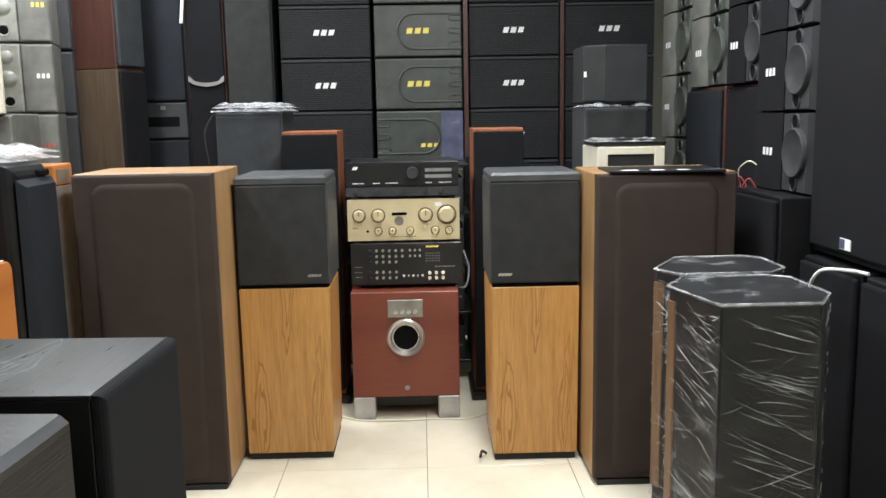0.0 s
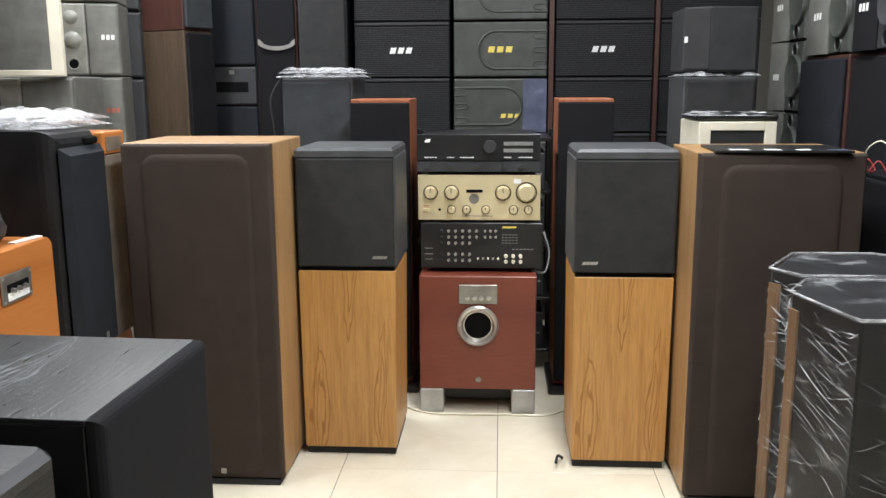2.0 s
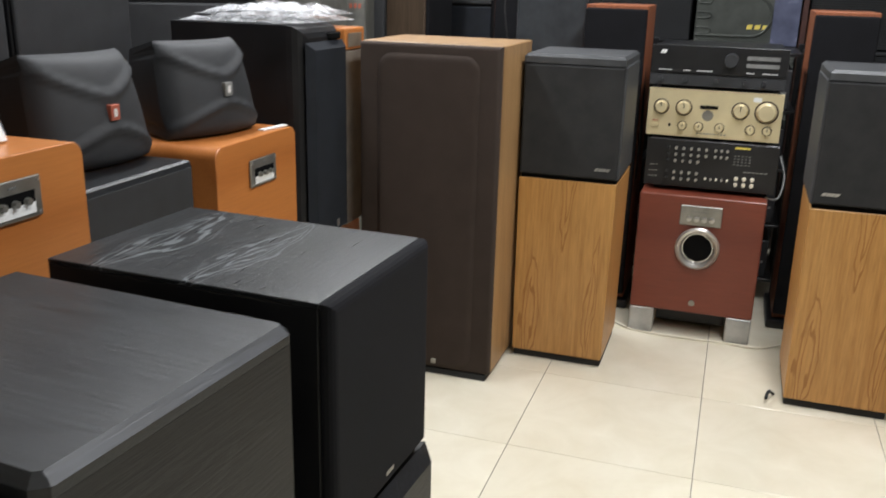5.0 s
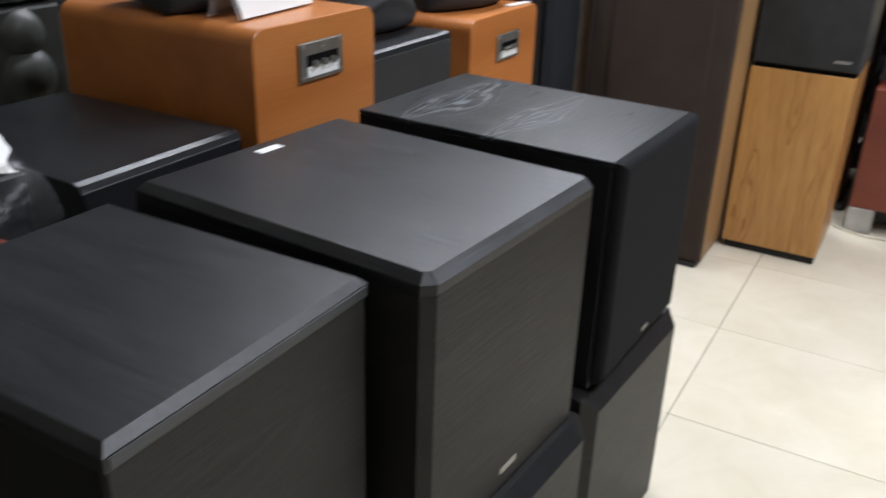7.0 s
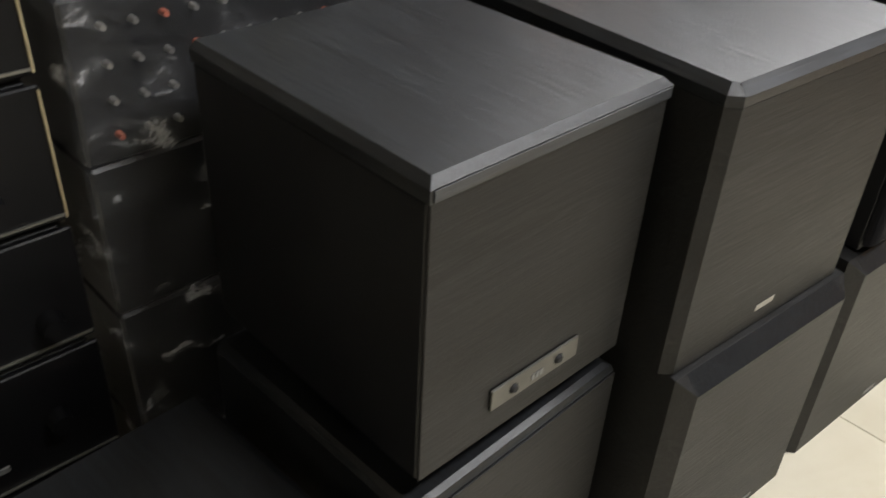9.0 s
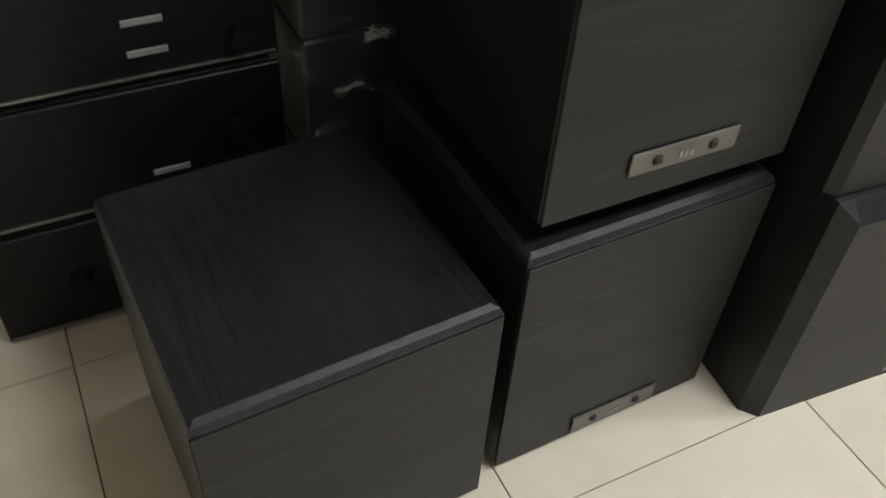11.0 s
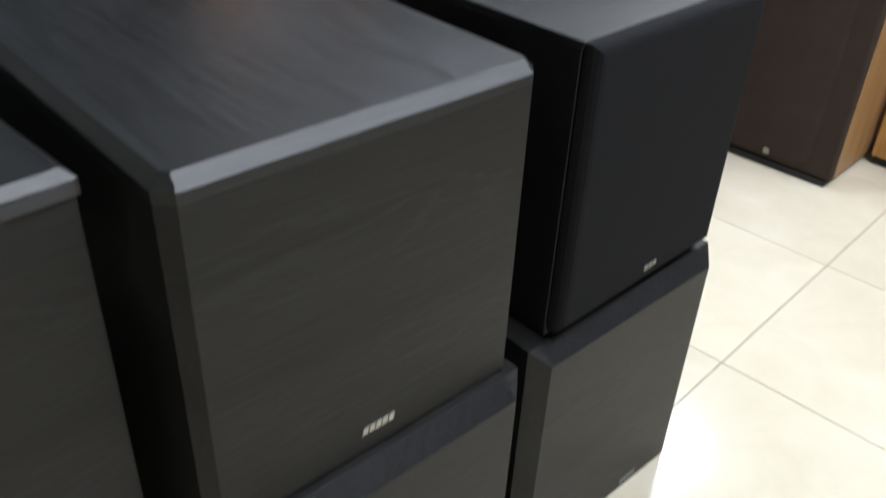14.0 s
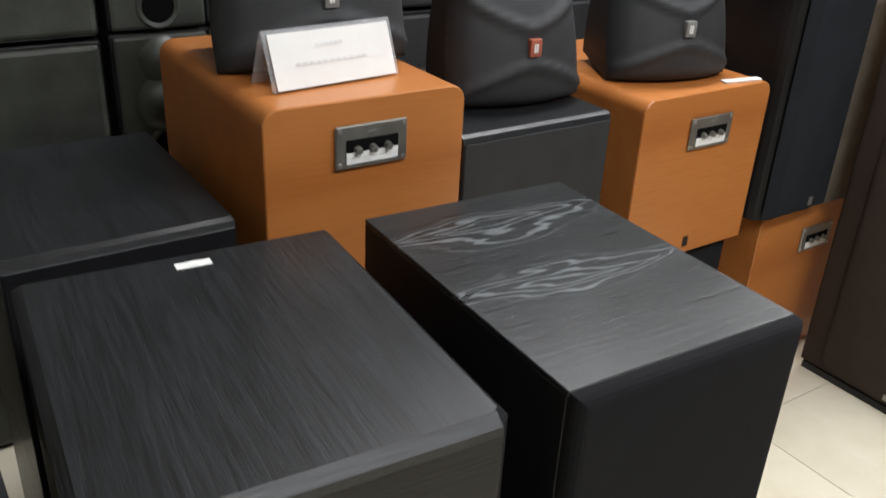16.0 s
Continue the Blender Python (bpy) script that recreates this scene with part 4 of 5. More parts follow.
def moulded_speaker(m, label, w=0.448):
    t = thing("karaoke_speaker", label, "speaker", m, "olive grey moulded speakers at the back")
    h = 0.26
    part("body", block(-w / 2, w / 2, 0.012, 0.3, 0, h, 0.003), BLACK_SIDE, t)
    part("front", block(-w / 2 + 0.002, w / 2 - 0.002, -0.006, 0.0115, 0.002, h - 0.002, 0.008, 2), OLIVE, t, "olive grey moulded front")
    arc = [(0.22, -0.006, 0.215)] + [(-0.02 + 0.085 * math.cos(a), -0.006, 0.127 + 0.088 * math.sin(a)) for a in [math.pi / 2 + math.pi * k / 12 for k in range(13)]] + [(0.22, -0.006, 0.039)]
    part("ridge", tube(arc, 0.006, 8), OLIVE, t)
    for z in (0.06, 0.127, 0.192):
        sl = [(0.22, -0.006, z + 0.014), (0.165, -0.006, z + 0.012), (0.152, -0.006, z), (0.165, -0.006, z - 0.012), (0.22, -0.006, z - 0.014)]
        part("slot_rim", tube(sl, 0.004, 6), OLIVE, t)
    part("badge", slants(-0.06, 0.116, 0.125, 0.028, -0.0065, 3, 0.2, 0.3), YELLOW, t, "gold three-bar maker's mark")
    return t


first = louvre_speaker(pose(-0.398, 4.5, 1.471))
second = moulded_speaker(pose(0.076, 4.5, 1.471), "olive grey moulded speaker with gold mark, stacked")
for cx, src in ((-0.398, first), (0.568, first), (1.06, first), (0.076, second)):
    for row in range(-5, 3):
        z = 1.471 + row * 0.2652
        if row == 0 and cx in (-0.398, 0.076):
            continue
        if src is second and row == -2:
            c = copy_thing(src, pose(cx, 4.5, z))
            for o in list(c.children):
                if o.name.startswith(("ridge", "slot")):
                    o.matrix_basis = Matrix.Diagonal((-1, 1, 1, 1)) @ o.matrix_basis
                elif o.name.startswith("badge"):
                    o.matrix_basis = Matrix.Translation((0.05, 0, -0.01)) @ Matrix.Diagonal((0.8, 1, 0.7, 1))
            tagged(c, "olive grey moulded speaker turned round, blue film at one end")
            part("film", block(0.11, 0.222, -0.0095, -0.0068, 0.004, 0.256, 0), BLUEFILM, c, "blue-grey protective film")
        else:
            copy_thing(src, pose(cx, 4.5, z))
t = thing("plinth", "low dark board under the stacked speakers", "plinth", pose(0.33, 4.5, 0))
part("board", block(-0.97, 0.97, 0.01, 0.3, 0, 0.143, 0.003), PLASTIC, t)
t = thing("side_board", "dark red wooden board between speaker stacks", "board", pose(0.318, 4.49, 0))
part("board", block(-0.012, 0.012, 0, 0.3, 0, 2.2, 0.002), DARKRED, t)
t = thing("side_board", "dark red wooden board between speaker stacks", "board", pose(0.813, 4.49, 0))
part("board", block(-0.01, 0.01, 0, 0.3, 0, 2.2, 0.002), DARKRED, t)


# ---- horn speakers along the east side, facing the aisle ----
def horn_speaker(m, w, h, dark, group="horn speakers along the side wall"):
    t = thing("karaoke_speaker", ("black" if dark else "olive grey") + " angled speaker with round horn and two ports", "speaker", m, group)
    body, face = (BLACK_SIDE, MATT) if dark else (OLIVE, OLIVE)
    bm = block(-w / 2, w / 2, 0.03, 0.3, 0, h, 0)
    bevel_where(bm, lambda c, e: c.y < 0.04, 0.015, 2)
    part("body", bm, body, t)
    bm = bmesh.new()
    prof = [(-w / 2 + 0.004, 0.03), (-w / 2 + 0.012, 0.012), (-w / 2 + 0.05, 0.001), (-0.06, -0.006), (0.0, -0.004), (0.03, 0.006), (0.03, 0.03)]
    low, high = ([bm.verts.new((x, y, z)) for x, y in prof] for z in (0.003, h - 0.003))
    bm.faces.new(low), bm.faces.new(high[::-1])
    for k in range(len(prof)):
        q = (k + 1) % len(prof)
        bm.faces.new((low[k], low[q], high[q], high[k]))
    bmesh.ops.recalc_face_normals(bm, faces=bm.faces)
    soften(bm, 0.6)
    part("grille", bm, CLOTH if dark else GREYG, t, "curved cloth grille")
    part("horn_panel", frustum(0.031, w / 2 - 0.004, 0.003, h - 0.003, 0.0295, 0.01, 0.0, 0.008, 0.004, 0.004), face, t)
    cx = 0.03 + (w / 2 - 0.03) * 0.54
    rh = min(h * 0.29, (w / 2 - 0.034) * 0.46)
    part("horn", lathe([(0.0, 0.0095), (rh * 0.35, 0.009), (rh * 0.7, 0.006), (rh * 0.93, -0.003), (rh, -0.005), (rh * 1.05, -0.002), (rh * 1.08, 0.01)], cx, 0, h * 0.5, 28), face, t, "round dished horn")
    for z in (h * 0.13, h * 0.87):
        p = part("port", lathe([(h * 0.085, 0.0085), (h * 0.09, 0.005), (h * 0.105, 0.005), (h * 0.115, 0.01)], cx - 0.01, 0, z, 20), face, t)
        part("port_hole", lathe([(0, 0.0085), (h * 0.087, 0.0085)], cx - 0.01, 0, z, 16), HOLE, p)
    part("badge", slants(-0.085, h * 0.45, 0.08, 0.024, -0.007, 3, 0.05, 0.35), WHITE, t, "white three-bar maker's mark")
    return t


EX = -90
a = horn_speaker(pose(1.2, 2.69, 0.92, 0, 0, EX), 0.42, 0.247, True)
for k in range(1, 5):
    copy_thing(a, pose(1.2, 2.69, 0.92 + 0.2485 * k, 0, 0, EX))
b = horn_speaker(pose(1.22, 3.08, 1.268, 0, 0, EX), 0.36, 0.275, True)
for k in range(1, 3):
    copy_thing(b, pose(1.22, 3.08, 1.268 + 0.2765 * k, 0, 0, EX))
c = horn_speaker(pose(1.22, 3.485, 1.268, 0, 0, EX), 0.43, 0.275, False)
for k in range(1, 3):
    copy_thing(c, pose(1.22, 3.485, 1.268 + 0.2765 * k, 0, 0, EX))
for k in range(-4, 3):
    copy_thing(c, pose(1.22, 3.925, 1.335 + 0.2765 * k, 0, 0, EX))
t = thing("plinth", "low black board under grey speakers", "plinth", pose(1.22, 3.925, 0, 0, 0, EX))
part("board", block(-0.2, 0.2, 0.03, 0.3, 0, 0.228, 0.002), PLASTIC, t)


def plain_speaker(w, d, h, m, label, body, cloth):
    t = thing("floor_speaker", label, "speaker", m)
    part("body", block(-w / 2, w / 2, 0.014, d, 0, h, 0.006, 2), body, t)
    part("grille", block(-w / 2 + 0.006, w / 2 - 0.006, -0.004, 0.0135, 0.02, h - 0.012, 0.008, 2), cloth, t)
    return t


plain_speaker(0.42, 0.35, 0.918, pose(1.12, 2.69, 0, 0, 0, EX), "black floor speaker under stacked horn speakers", BLACK_SIDE, CLOTH)
plain_speaker(0.35, 0.38, 1.266, pose(1.24, 3.08, 0, 0, 0, EX), "dark brown wooden speaker under horn speakers", DARKRED, CLOTH)
plain_speaker(0.43, 0.38, 1.266, pose(1.22, 3.485, 0, 0, 0, EX), "blue-black grilled speaker under olive speakers", DARKRED, BLUE_CLOTH)
t = plain_speaker(0.72, 0.5, 1.4, pose(1.22, 2.11, 0.762, 0, 0, EX), "large black stage speaker stacked on black cabinets", BLACK_SIDE, CLOTH)
part("badge", block(-0.16, -0.1, -0.007, -0.0045, 0.035, 0.065, 0), WHITE, t, "small white and blue badge")
part("badge", block(-0.158, -0.13, -0.0082, -0.0072, 0.037, 0.063, 0), BLUEFILM, t)
plain_speaker(0.34, 0.5, 0.75, pose(1.19, 2.29, 0, 0, 0, EX), "black cabinet under a large stage speaker", BLACK_SIDE, CLOTH)
plain_speaker(0.34, 0.5, 0.75, pose(1.19, 1.93, 0, 0, 0, EX), "black cabinet under a large stage speaker", BLACK_SIDE, CLOTH)
cable("cable", [(1.13, 2.25, 0.64), (1.125, 2.243, 0.7), (1.13, 2.19, 0.752), (1.185, 2.15, 0.757), (1.21, 2.1, 0.756)], 0.005, WHITE, "white flat cable bent over a black cabinet")
cable("cable", [(1.13, 2.8, 0.921), (1.12, 2.78, 0.96), (1.14, 2.77, 0.93), (1.12, 2.76, 0.925), (1.14, 2.75, 0.955), (1.16, 2.74, 0.925)], 0.0022, WIRE_RED, "coiled red and white cable beside a horn speaker")
cable("cable", [(1.14, 2.82, 0.922), (1.12, 2.79, 0.98), (1.14, 2.76, 1.01), (1.16, 2.74, 1.0)], 0.002, CREAM, "thin pale cable looped beside a horn speaker")

# short stack in front of the back wall
t = thing("karaoke_speaker", "small black angled speaker with cloth front on dark speaker", "speaker", pose(0.875, 3.5, 1.217))
part("body", prism([(-0.13, 0.05), (-0.045, 0.0), (0.13, 0.03), (0.13, 0.28), (-0.13, 0.28)], 0, 0.226, 0.004), MATT, t)
part("grille", prism([(-0.127, 0.043), (-0.048, -0.004), (-0.045, 0.001), (-0.124, 0.049)], 0.008, 0.218), GREY_CLOTH, t)
part("badge", block(-0.129, -0.118, 0.033, 0.037, 0.1, 0.122, 0), WHITE, t)
t = thing("plastic_bag", "thin crumpled clear plastic under a speaker", "plastic bag", pose(0.875, 3.62, 1.196))
part("sheet", wobbly_sheet(-0.145, 0.145, -0.15, 0.14, 0, 0.017, seed=12.3), SHEET, t)
plain_speaker(0.26, 0.3, 1.195, pose(0.875, 3.5, 0), "dark grey speaker under a small horn speaker", CHARCOAL, GREY_CLOTH)
t = thing("cream_cabinet", "cream cabinet with dark cloth front", "cabinet", pose(0.84, 3.1, 0))
part("body", block(-0.122, 0.122, 0.012, 0.3, 0, 1.05, 0.004), CREAM, t)
for x0, x1, z0, z1 in ((-0.122, -0.085, 0, 1.05), (0.085, 0.122, 0, 1.05), (-0.085, 0.085, 1.022, 1.05), (-0.085, 0.085, 0, 0.04)):
    part("frame", block(x0, x1, 0, 0.0115, z0, z1, 0.002), CREAM, t)
part("grille", block(-0.0845, 0.0845, 0.006, 0.0115, 0.0405, 1.0215, 0), GREY_CLOTH, t, "dark cloth front")
t = thing("wrapped_parcel", "flat dark parcel wrapped in clear plastic", "parcel", pose(0.84, 3.23, 1.051))
part("box", block(-0.13, 0.13, -0.12, 0.12, 0.002, 0.024, 0.006), PLASTIC, t)
part("wrapping", wobbly_sheet(-0.14, 0.14, -0.135, 0.135, 0.016, 0.013, seed=5.5), SHEET, t)


# ---- speakers in stretch wrap ----
def wrapped_speaker(outline, h, label):
    t = thing("wrapped_speaker", label, "speaker", pose(0, 0, 0), "speakers in clear stretch wrap")
    part("body", prism(outline, 0, h, 0.004), BLACK_SIDE, t)
    cx, cy = sum(p[0] for p in outline) / len(outline), sum(p[1] for p in outline) / len(outline)
    grow = [(cx + (x - cx) * 1.02, cy + (y - cy) * 1.02) for x, y in outline]
    bm = bmesh.new()
    steps, n = 60, len(grow)
    rows = []
    for j in range(steps + 1):
        row = []
        for i in range(n):
            for s in range(5):
                u = s / 5
                x, y = grow[i][0] * (1 - u) + grow[(i + 1) % n][0] * u, grow[i][1] * (1 - u) + grow[(i + 1) % n][1] * u
                w = noise.noise(Vector((x * 6, y * 6, j * 1.1 + x * 20)))
                row.append(bm.verts.new((cx + (x - cx) * (1 + 0.008 * w), cy + (y - cy) * (1 + 0.008 * w), (h + 0.004) * j / steps)))
        rows.append(row)
    for p, q in zip(rows, rows[1:]):
        for i in range(len(p)):
            bm.faces.new((p[i], p[(i + 1) % len(p)], q[(i + 1) % len(p)], q[i]))
    bm.faces.new(rows[-1])
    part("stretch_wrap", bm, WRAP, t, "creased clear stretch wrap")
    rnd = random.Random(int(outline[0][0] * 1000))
    # Thin pale ribbons along the creases, painting the light they catch.
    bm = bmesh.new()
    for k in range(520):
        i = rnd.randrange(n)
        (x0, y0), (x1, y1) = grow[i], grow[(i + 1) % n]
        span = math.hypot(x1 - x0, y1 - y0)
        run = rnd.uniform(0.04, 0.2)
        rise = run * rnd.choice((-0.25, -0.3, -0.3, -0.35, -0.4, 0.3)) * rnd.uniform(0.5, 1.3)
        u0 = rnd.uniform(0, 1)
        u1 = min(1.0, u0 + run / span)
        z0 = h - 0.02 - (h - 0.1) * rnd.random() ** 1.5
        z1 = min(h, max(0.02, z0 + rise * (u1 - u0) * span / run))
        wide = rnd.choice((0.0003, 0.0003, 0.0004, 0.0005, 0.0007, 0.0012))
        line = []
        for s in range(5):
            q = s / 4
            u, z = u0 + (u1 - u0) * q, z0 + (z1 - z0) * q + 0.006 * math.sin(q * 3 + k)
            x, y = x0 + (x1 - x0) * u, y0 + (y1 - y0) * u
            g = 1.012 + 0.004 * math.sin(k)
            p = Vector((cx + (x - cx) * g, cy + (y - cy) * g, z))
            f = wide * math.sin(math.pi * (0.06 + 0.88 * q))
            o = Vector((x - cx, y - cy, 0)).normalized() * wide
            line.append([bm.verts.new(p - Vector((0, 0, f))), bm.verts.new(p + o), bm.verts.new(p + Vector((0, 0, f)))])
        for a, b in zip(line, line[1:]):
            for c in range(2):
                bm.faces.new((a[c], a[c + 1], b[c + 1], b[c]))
    tagged(part("crease", bm, CREASE, t, "stretched creases in the wrap, their glints painted pale"), kind="stuff")
    (xa, ya), (xb, yb) = outline[0], outline[1]
    d = Vector((xb - xa, yb - ya, 0)).normalized()
    bm = prism([(xa - 0.004, ya - 0.001), (xa + d.x * 0.03 - 0.004, ya + d.y * 0.03), (xa + d.x * 0.03 + 0.01, ya + d.y * 0.03), (xa + 0.01, ya)], 0.2, h - 0.03)
    part("wood_strip", bm, BROWN_STRIP, t, "brown wooden corner strip")
    rope = [(grow[i][0], grow[i][1], h + 0.003) for i in range(n)]
    part("wrap_rim", tube(rope, 0.0028, 6, True), SHEET, t, "bunched plastic round the top")
    return t


wrapped_speaker([(0.642, 1.9), (0.69, 1.69), (0.9, 1.69), (0.955, 1.78), (0.95, 1.97), (0.9, 2.0), (0.704, 2.0)], 0.776, "black octagonal speaker in creased stretch wrap on floor")
wrapped_speaker([(0.669, 2.12), (0.715, 2.04), (0.93, 2.04), (0.99, 2.1), (0.99, 2.25), (0.95, 2.285), (0.768, 2.285)], 0.776, "black octagonal speaker in stretch wrap behind its twin")


# ---- stacked amplifiers at the west side ----
def rack_amp(y0, y1, z0, z1, label, lines, knobs, edge=False):
    w = y1 - y0
    t = thing("amplifier", label, "amplifier", pose(-0.96, (y0 + y1) / 2, z0, 0, 0, FX), "stacked dark amplifiers")
    h = z1 - z0
    part("body", block(-w / 2 + 0.01, w / 2 - 0.01, 0.0085, 0.32, 0, h, 0.003), RACK_BLACK, t)
    part("front_panel", block(-w / 2, w / 2, 0, 0.008, 0.006, h - 0.004, 0.002), RACK_BLACK, t)
    for k in range(lines):
        z = h * (0.25 + 0.5 * k / max(1, lines - 1))
        part("button", block(0.03, 0.08, -0.004, -0.0004, z, z + 0.009, 0.001), GREYPRINT, t)
    for kx, kz in knobs:
        part("knob", lathe([(0, -0.022), (0.014, -0.022), (0.016, 0)], kx, 0, kz * h, 18), RACK_BLACK, t)
    part("trim_line", block(-w / 2 + 0.004, w / 2 - 0.004, -0.003, -0.0004, 0.012, 0.015, 0), NICKEL, t)
    if edge:
        part("edge_trim", block(w / 2 - 0.0035, w / 2 - 0.0015, -0.004, -0.0004, 0.01, h - 0.008, 0), GOLD, t, "thin gold edge trim")
    return t


rack_amp(-0.2, 0.24, 0.0, 0.2, "black amplifier at the foot of a stack", 0, [(-0.1, 0.5), (0.1, 0.5)])
rack_amp(-0.2, 0.24, 0.202, 0.39, "black amplifier with thin silver line", 1, [(0.15, 0.5)])
rack_amp(-0.2, 0.24, 0.392, 0.56, "black cassette deck with ribbed window", 3, [(0.17, 0.3)])
rack_amp(-0.2, 0.24, 0.562, 0.735, "black amplifier with grey buttons and gold trim", 5, [(0.14, 0.75), (0.14, 0.3)], True)
rack_amp(-0.2, 0.24, 0.737, 0.9, "black amplifier with gold trim on top of stack", 4, [(0.14, 0.6)], True)

t = thing("wrapped_amplifiers", "stack of dark mixers wrapped in clear plastic bag", "amplifier", pose(-0.945, 0.46, 0, 0, 0, FX))
for z0, z1 in ((0, 0.2), (0.202, 0.41), (0.412, 0.62), (0.622, 0.815)):
    u = part("mixer_unit", block(-0.19, 0.19, 0.006, 0.3, z0, z1, 0.004), PLASTIC, t)
    for r in range(4 if z0 > 0.6 else 0):
        for k in range(9):
            part("knob", lathe([(0, -0.012), (0.0035, -0.012), (0.0042, 0)], -0.15 + k * 0.036, 0.006, z0 + 0.035 + r * 0.042, 8), REDPRINT if (k + r) % 5 == 0 else SILVER, u)
bm = bmesh.new()
cuboid(bm, -0.2, 0.2, -0.016, 0.31, 0.003, 0.826)
bmesh.ops.subdivide_edges(bm, edges=bm.edges[:], cuts=26, use_grid_fill=True)
for v in bm.verts:
    n = noise.noise(v.co * 11) + 0.6 * noise.noise(v.co * 27) + 0.5 * abs(noise.noise(v.co * 48))
    v.co += Vector((v.co.x * 0.06, -0.014, 0.018 if v.co.z > 0.8 else 0)) * n
    v.co.z = max(v.co.z, 0.003)
for f in bm.faces:
    f.smooth = True
part("plastic_bag", bm, BAG, t, "crumpled clear plastic bag")
t = thing("paper_note", "white paper note with yellow patch on wrapped amplifiers", "paper", pose(-0.995, 0.585, 0.842, 4, 3, 62))
part("sheet", wobbly_sheet(-0.06, 0.06, -0.078, 0.078, 0, 0.026, 14, 14, 2.2), WHITE, t)
part("patch", block(-0.045, -0.012, -0.074, -0.045, 0.02, 0.022, 0), YELLOW, t)
part("writing", tube([(-0.03, 0.0, 0.026), (0.0, 0.02, 0.03), (0.02, 0.0, 0.028), (0.04, 0.03, 0.028)], 0.002, 5), RUBBER, t)


# ---- grey and black speakers stacked along the west side ----
def dome_speaker(m, w, h, label, domes=2, grille=GREYG, face=GREYP, mark=WHITE):
    t = thing("karaoke_speaker", label, "speaker", m, "grey dome speakers along the side wall")
    part("body", block(-w / 2, w / 2, 0.012, 0.3, 0, h, 0.006, 2), grille, t)
    split = -w / 2 + w * 0.46
    part("dome_panel", block(-w / 2 + 0.002, split, -0.006, 0.0115, 0.004, h - 0.004, 0.008, 2), face, t)
    part("grille", block(split + 0.002, w / 2 - 0.002, -0.004, 0.0115, 0.004, h - 0.004, 0.01, 2), grille, t)
    cx = (-w / 2 + split) / 2
    r = w * 0.13
    zs = (h * 0.8, h * 0.49) if domes == 2 else (h * 0.5,)
    for k, z in enumerate(zs):
        rr = r * (0.9 + 0.25 * k)
        part("dome", lathe([(0, -0.006 - rr * 0.55), (rr * 0.5, -0.006 - rr * 0.48), (rr * 0.85, -0.006 - rr * 0.25), (rr, -0.006), (rr * 1.08, -0.004)], cx, 0, z, 24), face, t, "round domed horn")
    if domes == 2:
        p = part("port", lathe([(r * 0.6, -0.007), (r * 0.75, -0.01), (r * 0.85, -0.005)], cx, 0, h * 0.17, 20), face, t)
        part("port_hole", lathe([(0, -0.0068), (r * 0.65, -0.0068)], cx, 0, h * 0.17, 16), HOLE, p)
    if w > 0.2:
        part("badge", slants(split + 0.06, h * 0.5, 0.06, 0.02, -0.0045, 3, 0.05, 0.35), mark, t, "pale three-bar maker's mark")
    return t


for k, z in enumerate((0.0, 0.302, 0.604, 0.906, 1.215, 1.524, 1.833)):
    dome_speaker(pose(-1.676, 3.938, z, 0, 0, 15), 0.25, 0.3 if z < 0.9 else 0.307, "grey speaker with two domes and a port, stacked", 2, mark=REDPRINT if k == 3 else (YELLOW if k == 5 else WHITE))
for z in (0.0, 0.302, 0.604, 0.906, 1.208, 1.51, 1.812):
    dome_speaker(pose(-1.645, 4.225, z, 0, 0, 15), 0.15, 0.3, "dark grey speaker with domes, stacked behind another", 2, MATT, GREYP, GREYPRINT)
for z, d in ((0.0, 1), (0.303, 1), (0.606, 1), (0.909, 1)):
    dome_speaker(pose(-1.76, 3.54, z, 0, 0, 4), 0.38, 0.301, "grey speaker with one round dome below white-framed one", 1)
t = thing("white_speaker", "white-framed speaker with flat grey grille", "speaker", pose(-1.765, 3.45, 1.212, 0, 0, 20))
part("body", block(-0.195, 0.195, 0.012, 0.06, 0, 0.56, 0.003), CREAM, t)
for x0, x1, z0, z1 in ((-0.195, -0.16, 0, 0.56), (0.15, 0.195, 0, 0.56), (-0.16, 0.15, 0.0, 0.022), (-0.16, 0.15, 0.52, 0.56)):
    part("frame", block(x0, x1, -0.006, 0.0115, z0, z1, 0.002), CREAM, t)
part("grille", block(-0.1595, 0.1495, -0.002, 0.0115, 0.0225, 0.5195, 0), GREYG, t, "flat grey grille")
part("badge", slants(-0.12, 0.46, 0.02, 0.02, -0.0022, 2, 0), WHITE, t)
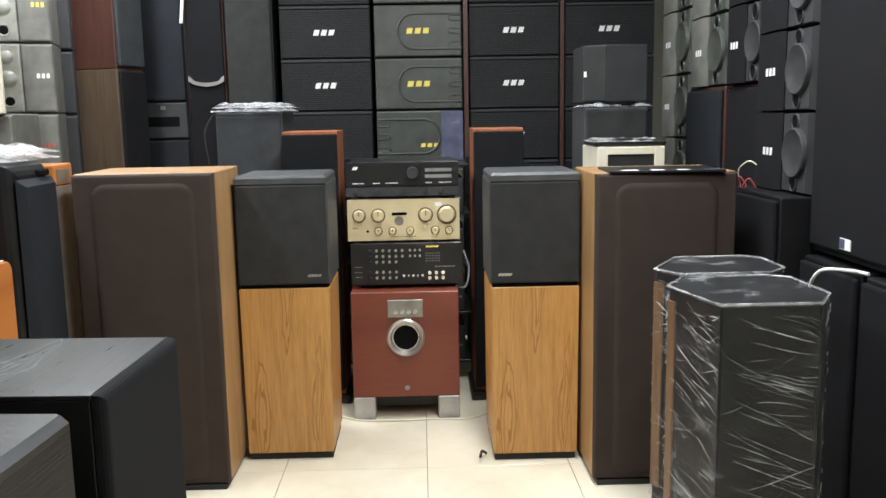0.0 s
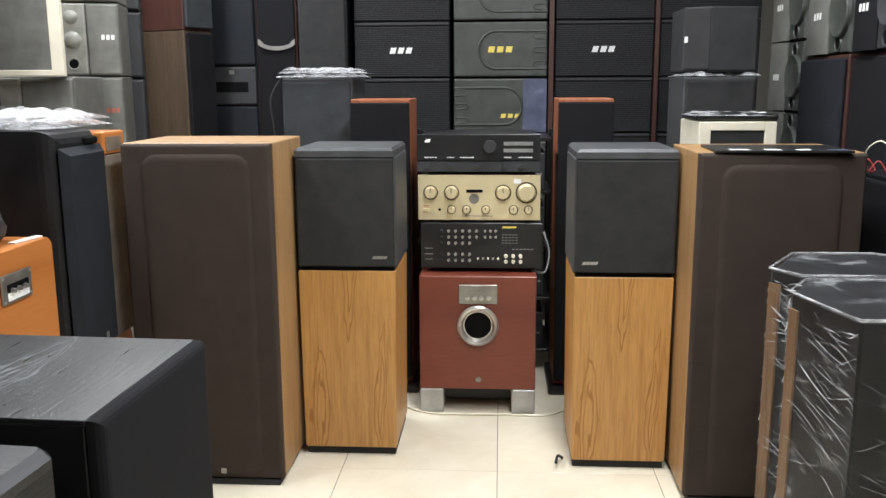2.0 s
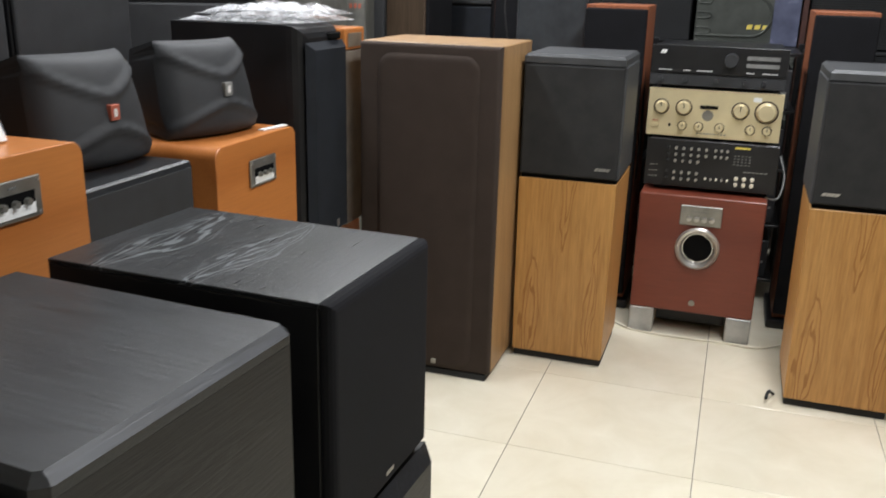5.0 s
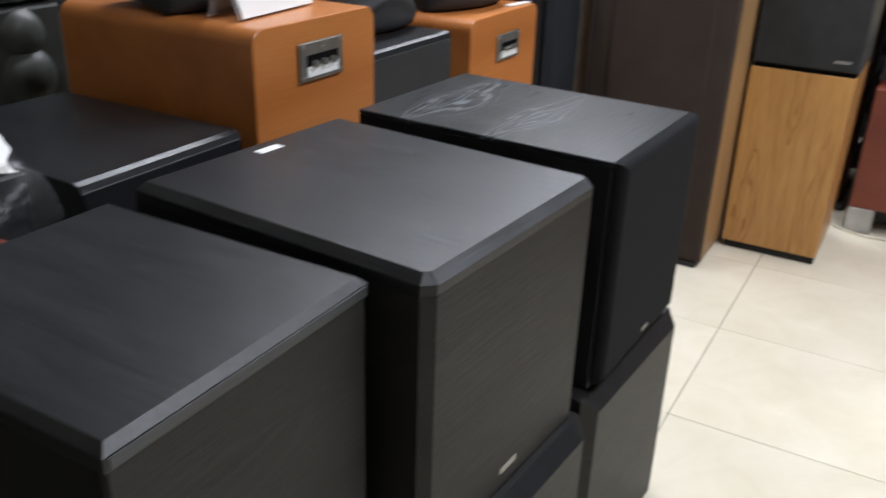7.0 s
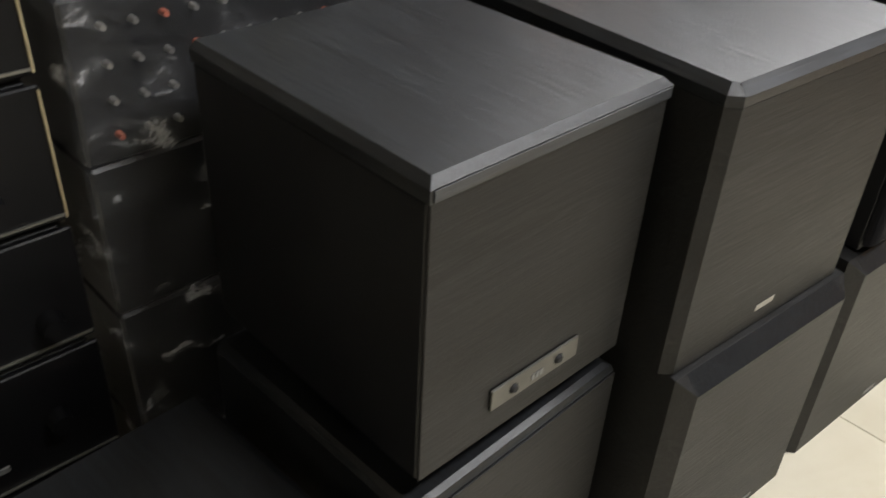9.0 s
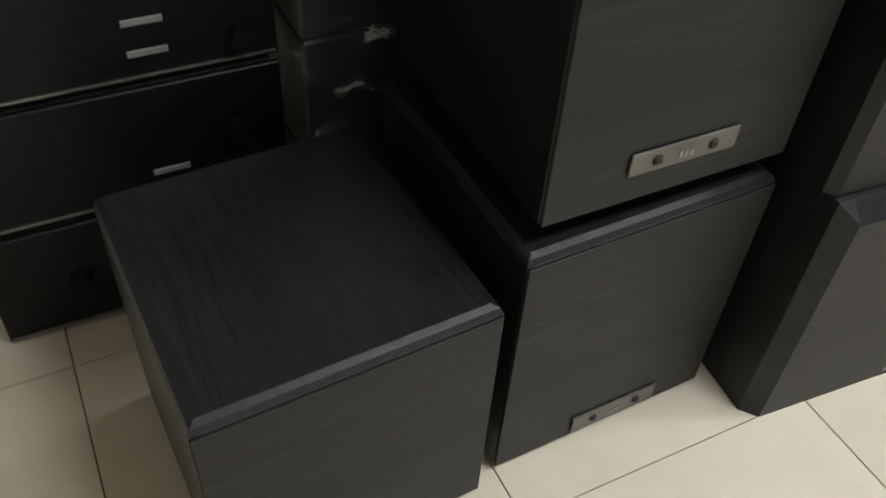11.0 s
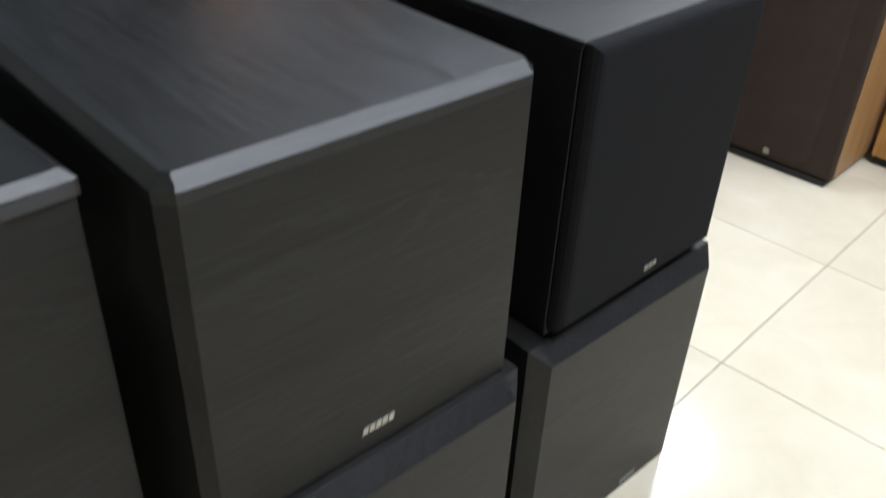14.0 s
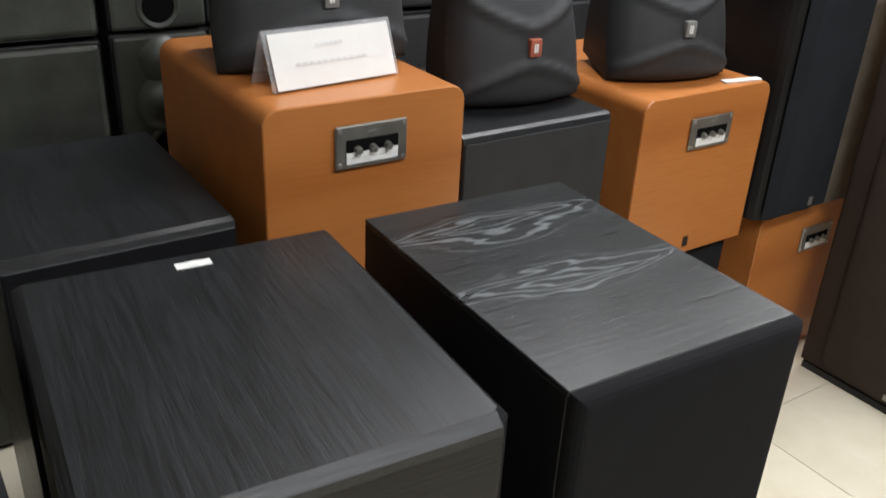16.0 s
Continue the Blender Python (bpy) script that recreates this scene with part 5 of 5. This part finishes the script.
for z, h in ((0.0, 0.28), (0.282, 0.27), (0.554, 0.25), (0.806, 0.298), (1.106, 0.268), (1.376, 0.25), (1.628, 0.25)):
    t = thing("karaoke_speaker", "dark grey wide speaker with white mark, stacked", "speaker", pose(-1.787, 2.881, z, 0, 0, 33), "dark wide speakers along the side wall")
    part("body", block(-0.27, 0.27, 0.012, 0.235, 0, h, 0.006, 2), BLACK_SIDE, t)
    part("front", block(-0.262, 0.262, -0.004, 0.0115, 0.006, h - 0.012, 0.008, 2), MATT, t)
    part("badge", slants(0.08, 0.03, 0.12, 0.024, -0.0045, 3, 0.05, 0.3), WHITE, t, "white three-bar maker's mark")

# stacks on the west wall behind the orange cabinets
# Tiers from 1.45 up are unseen, added to darken reflections in the black tops.
for z in (0.0, 0.29, 0.58, 0.87, 1.16, 1.45):
    dome_speaker(pose(-1.68, 1.29, z, 0, 0, FX), 0.42, 0.288, "grey-green speaker with two cones and a port", 2, MATT, OLIVE, GREYPRINT)
    t = thing("karaoke_speaker", "dark speaker in clear plastic, stacked by wall", "speaker", pose(-1.66, 0.82, z, 0, 0, FX), "bagged dark speakers by the wall")
    part("body", block(-0.24, 0.24, 0.012, 0.32, 0, 0.284, 0.008, 2), BLACK_SIDE, t)
    part("front", block(-0.235, 0.235, -0.004, 0.0115, 0.005, 0.28, 0.012, 3), OLIVE, t)
for yy in (1.78, 2.26):
    # The two highest tiers are likewise unseen additions that dim those reflections.
    for z in (0.0, 0.29, 0.58, 0.87, 1.16, 1.45, 1.74):
        t = thing("karaoke_speaker", "dark grey wide speaker stacked by the wall", "speaker", pose(-1.68, yy, z, 0, 0, FX), "dark speakers by the wall")
        part("body", block(-0.23, 0.23, 0.012, 0.32, 0, 0.286, 0.006, 2), BLACK_SIDE, t)
        part("front", block(-0.225, 0.225, -0.004, 0.0115, 0.006, 0.278, 0.008, 2), MATT, t)
        part("badge", slants(0.05, 0.04, 0.09, 0.024, -0.0045, 3, 0.05, 0.1), WHITE, t)

# ---- floor tiles ----
PX, PY, OX, OY = 0.482, 0.478, -0.405, 2.264
floor = bpy.data.objects["floor"]
bm = block(0.0009, PX - 0.0009, 0.0009, PY - 0.0009, -0.0038, 0.0, 0)
bevel_where(bm, lambda c, e: c.z > -0.001, 0.0008)
tile_mesh = bpy.data.meshes.new("tile")
bm.to_mesh(tile_mesh)
bm.free()
tile_mesh.materials.append(TILE)
for i in range(-4, 6):
    for j in range(-10, 7):
        x, y = OX + i * PX, OY + j * PY
        if x > X0 - PX * 0.45 and x + PX < X1 + PX * 0.7 and y > Y0 - PY * 0.7 and y + PY < Y1 + PY * 0.6:
            ob = new("tile", tile_mesh)
            ob.parent = floor
            ob.location = (x, y, 0)
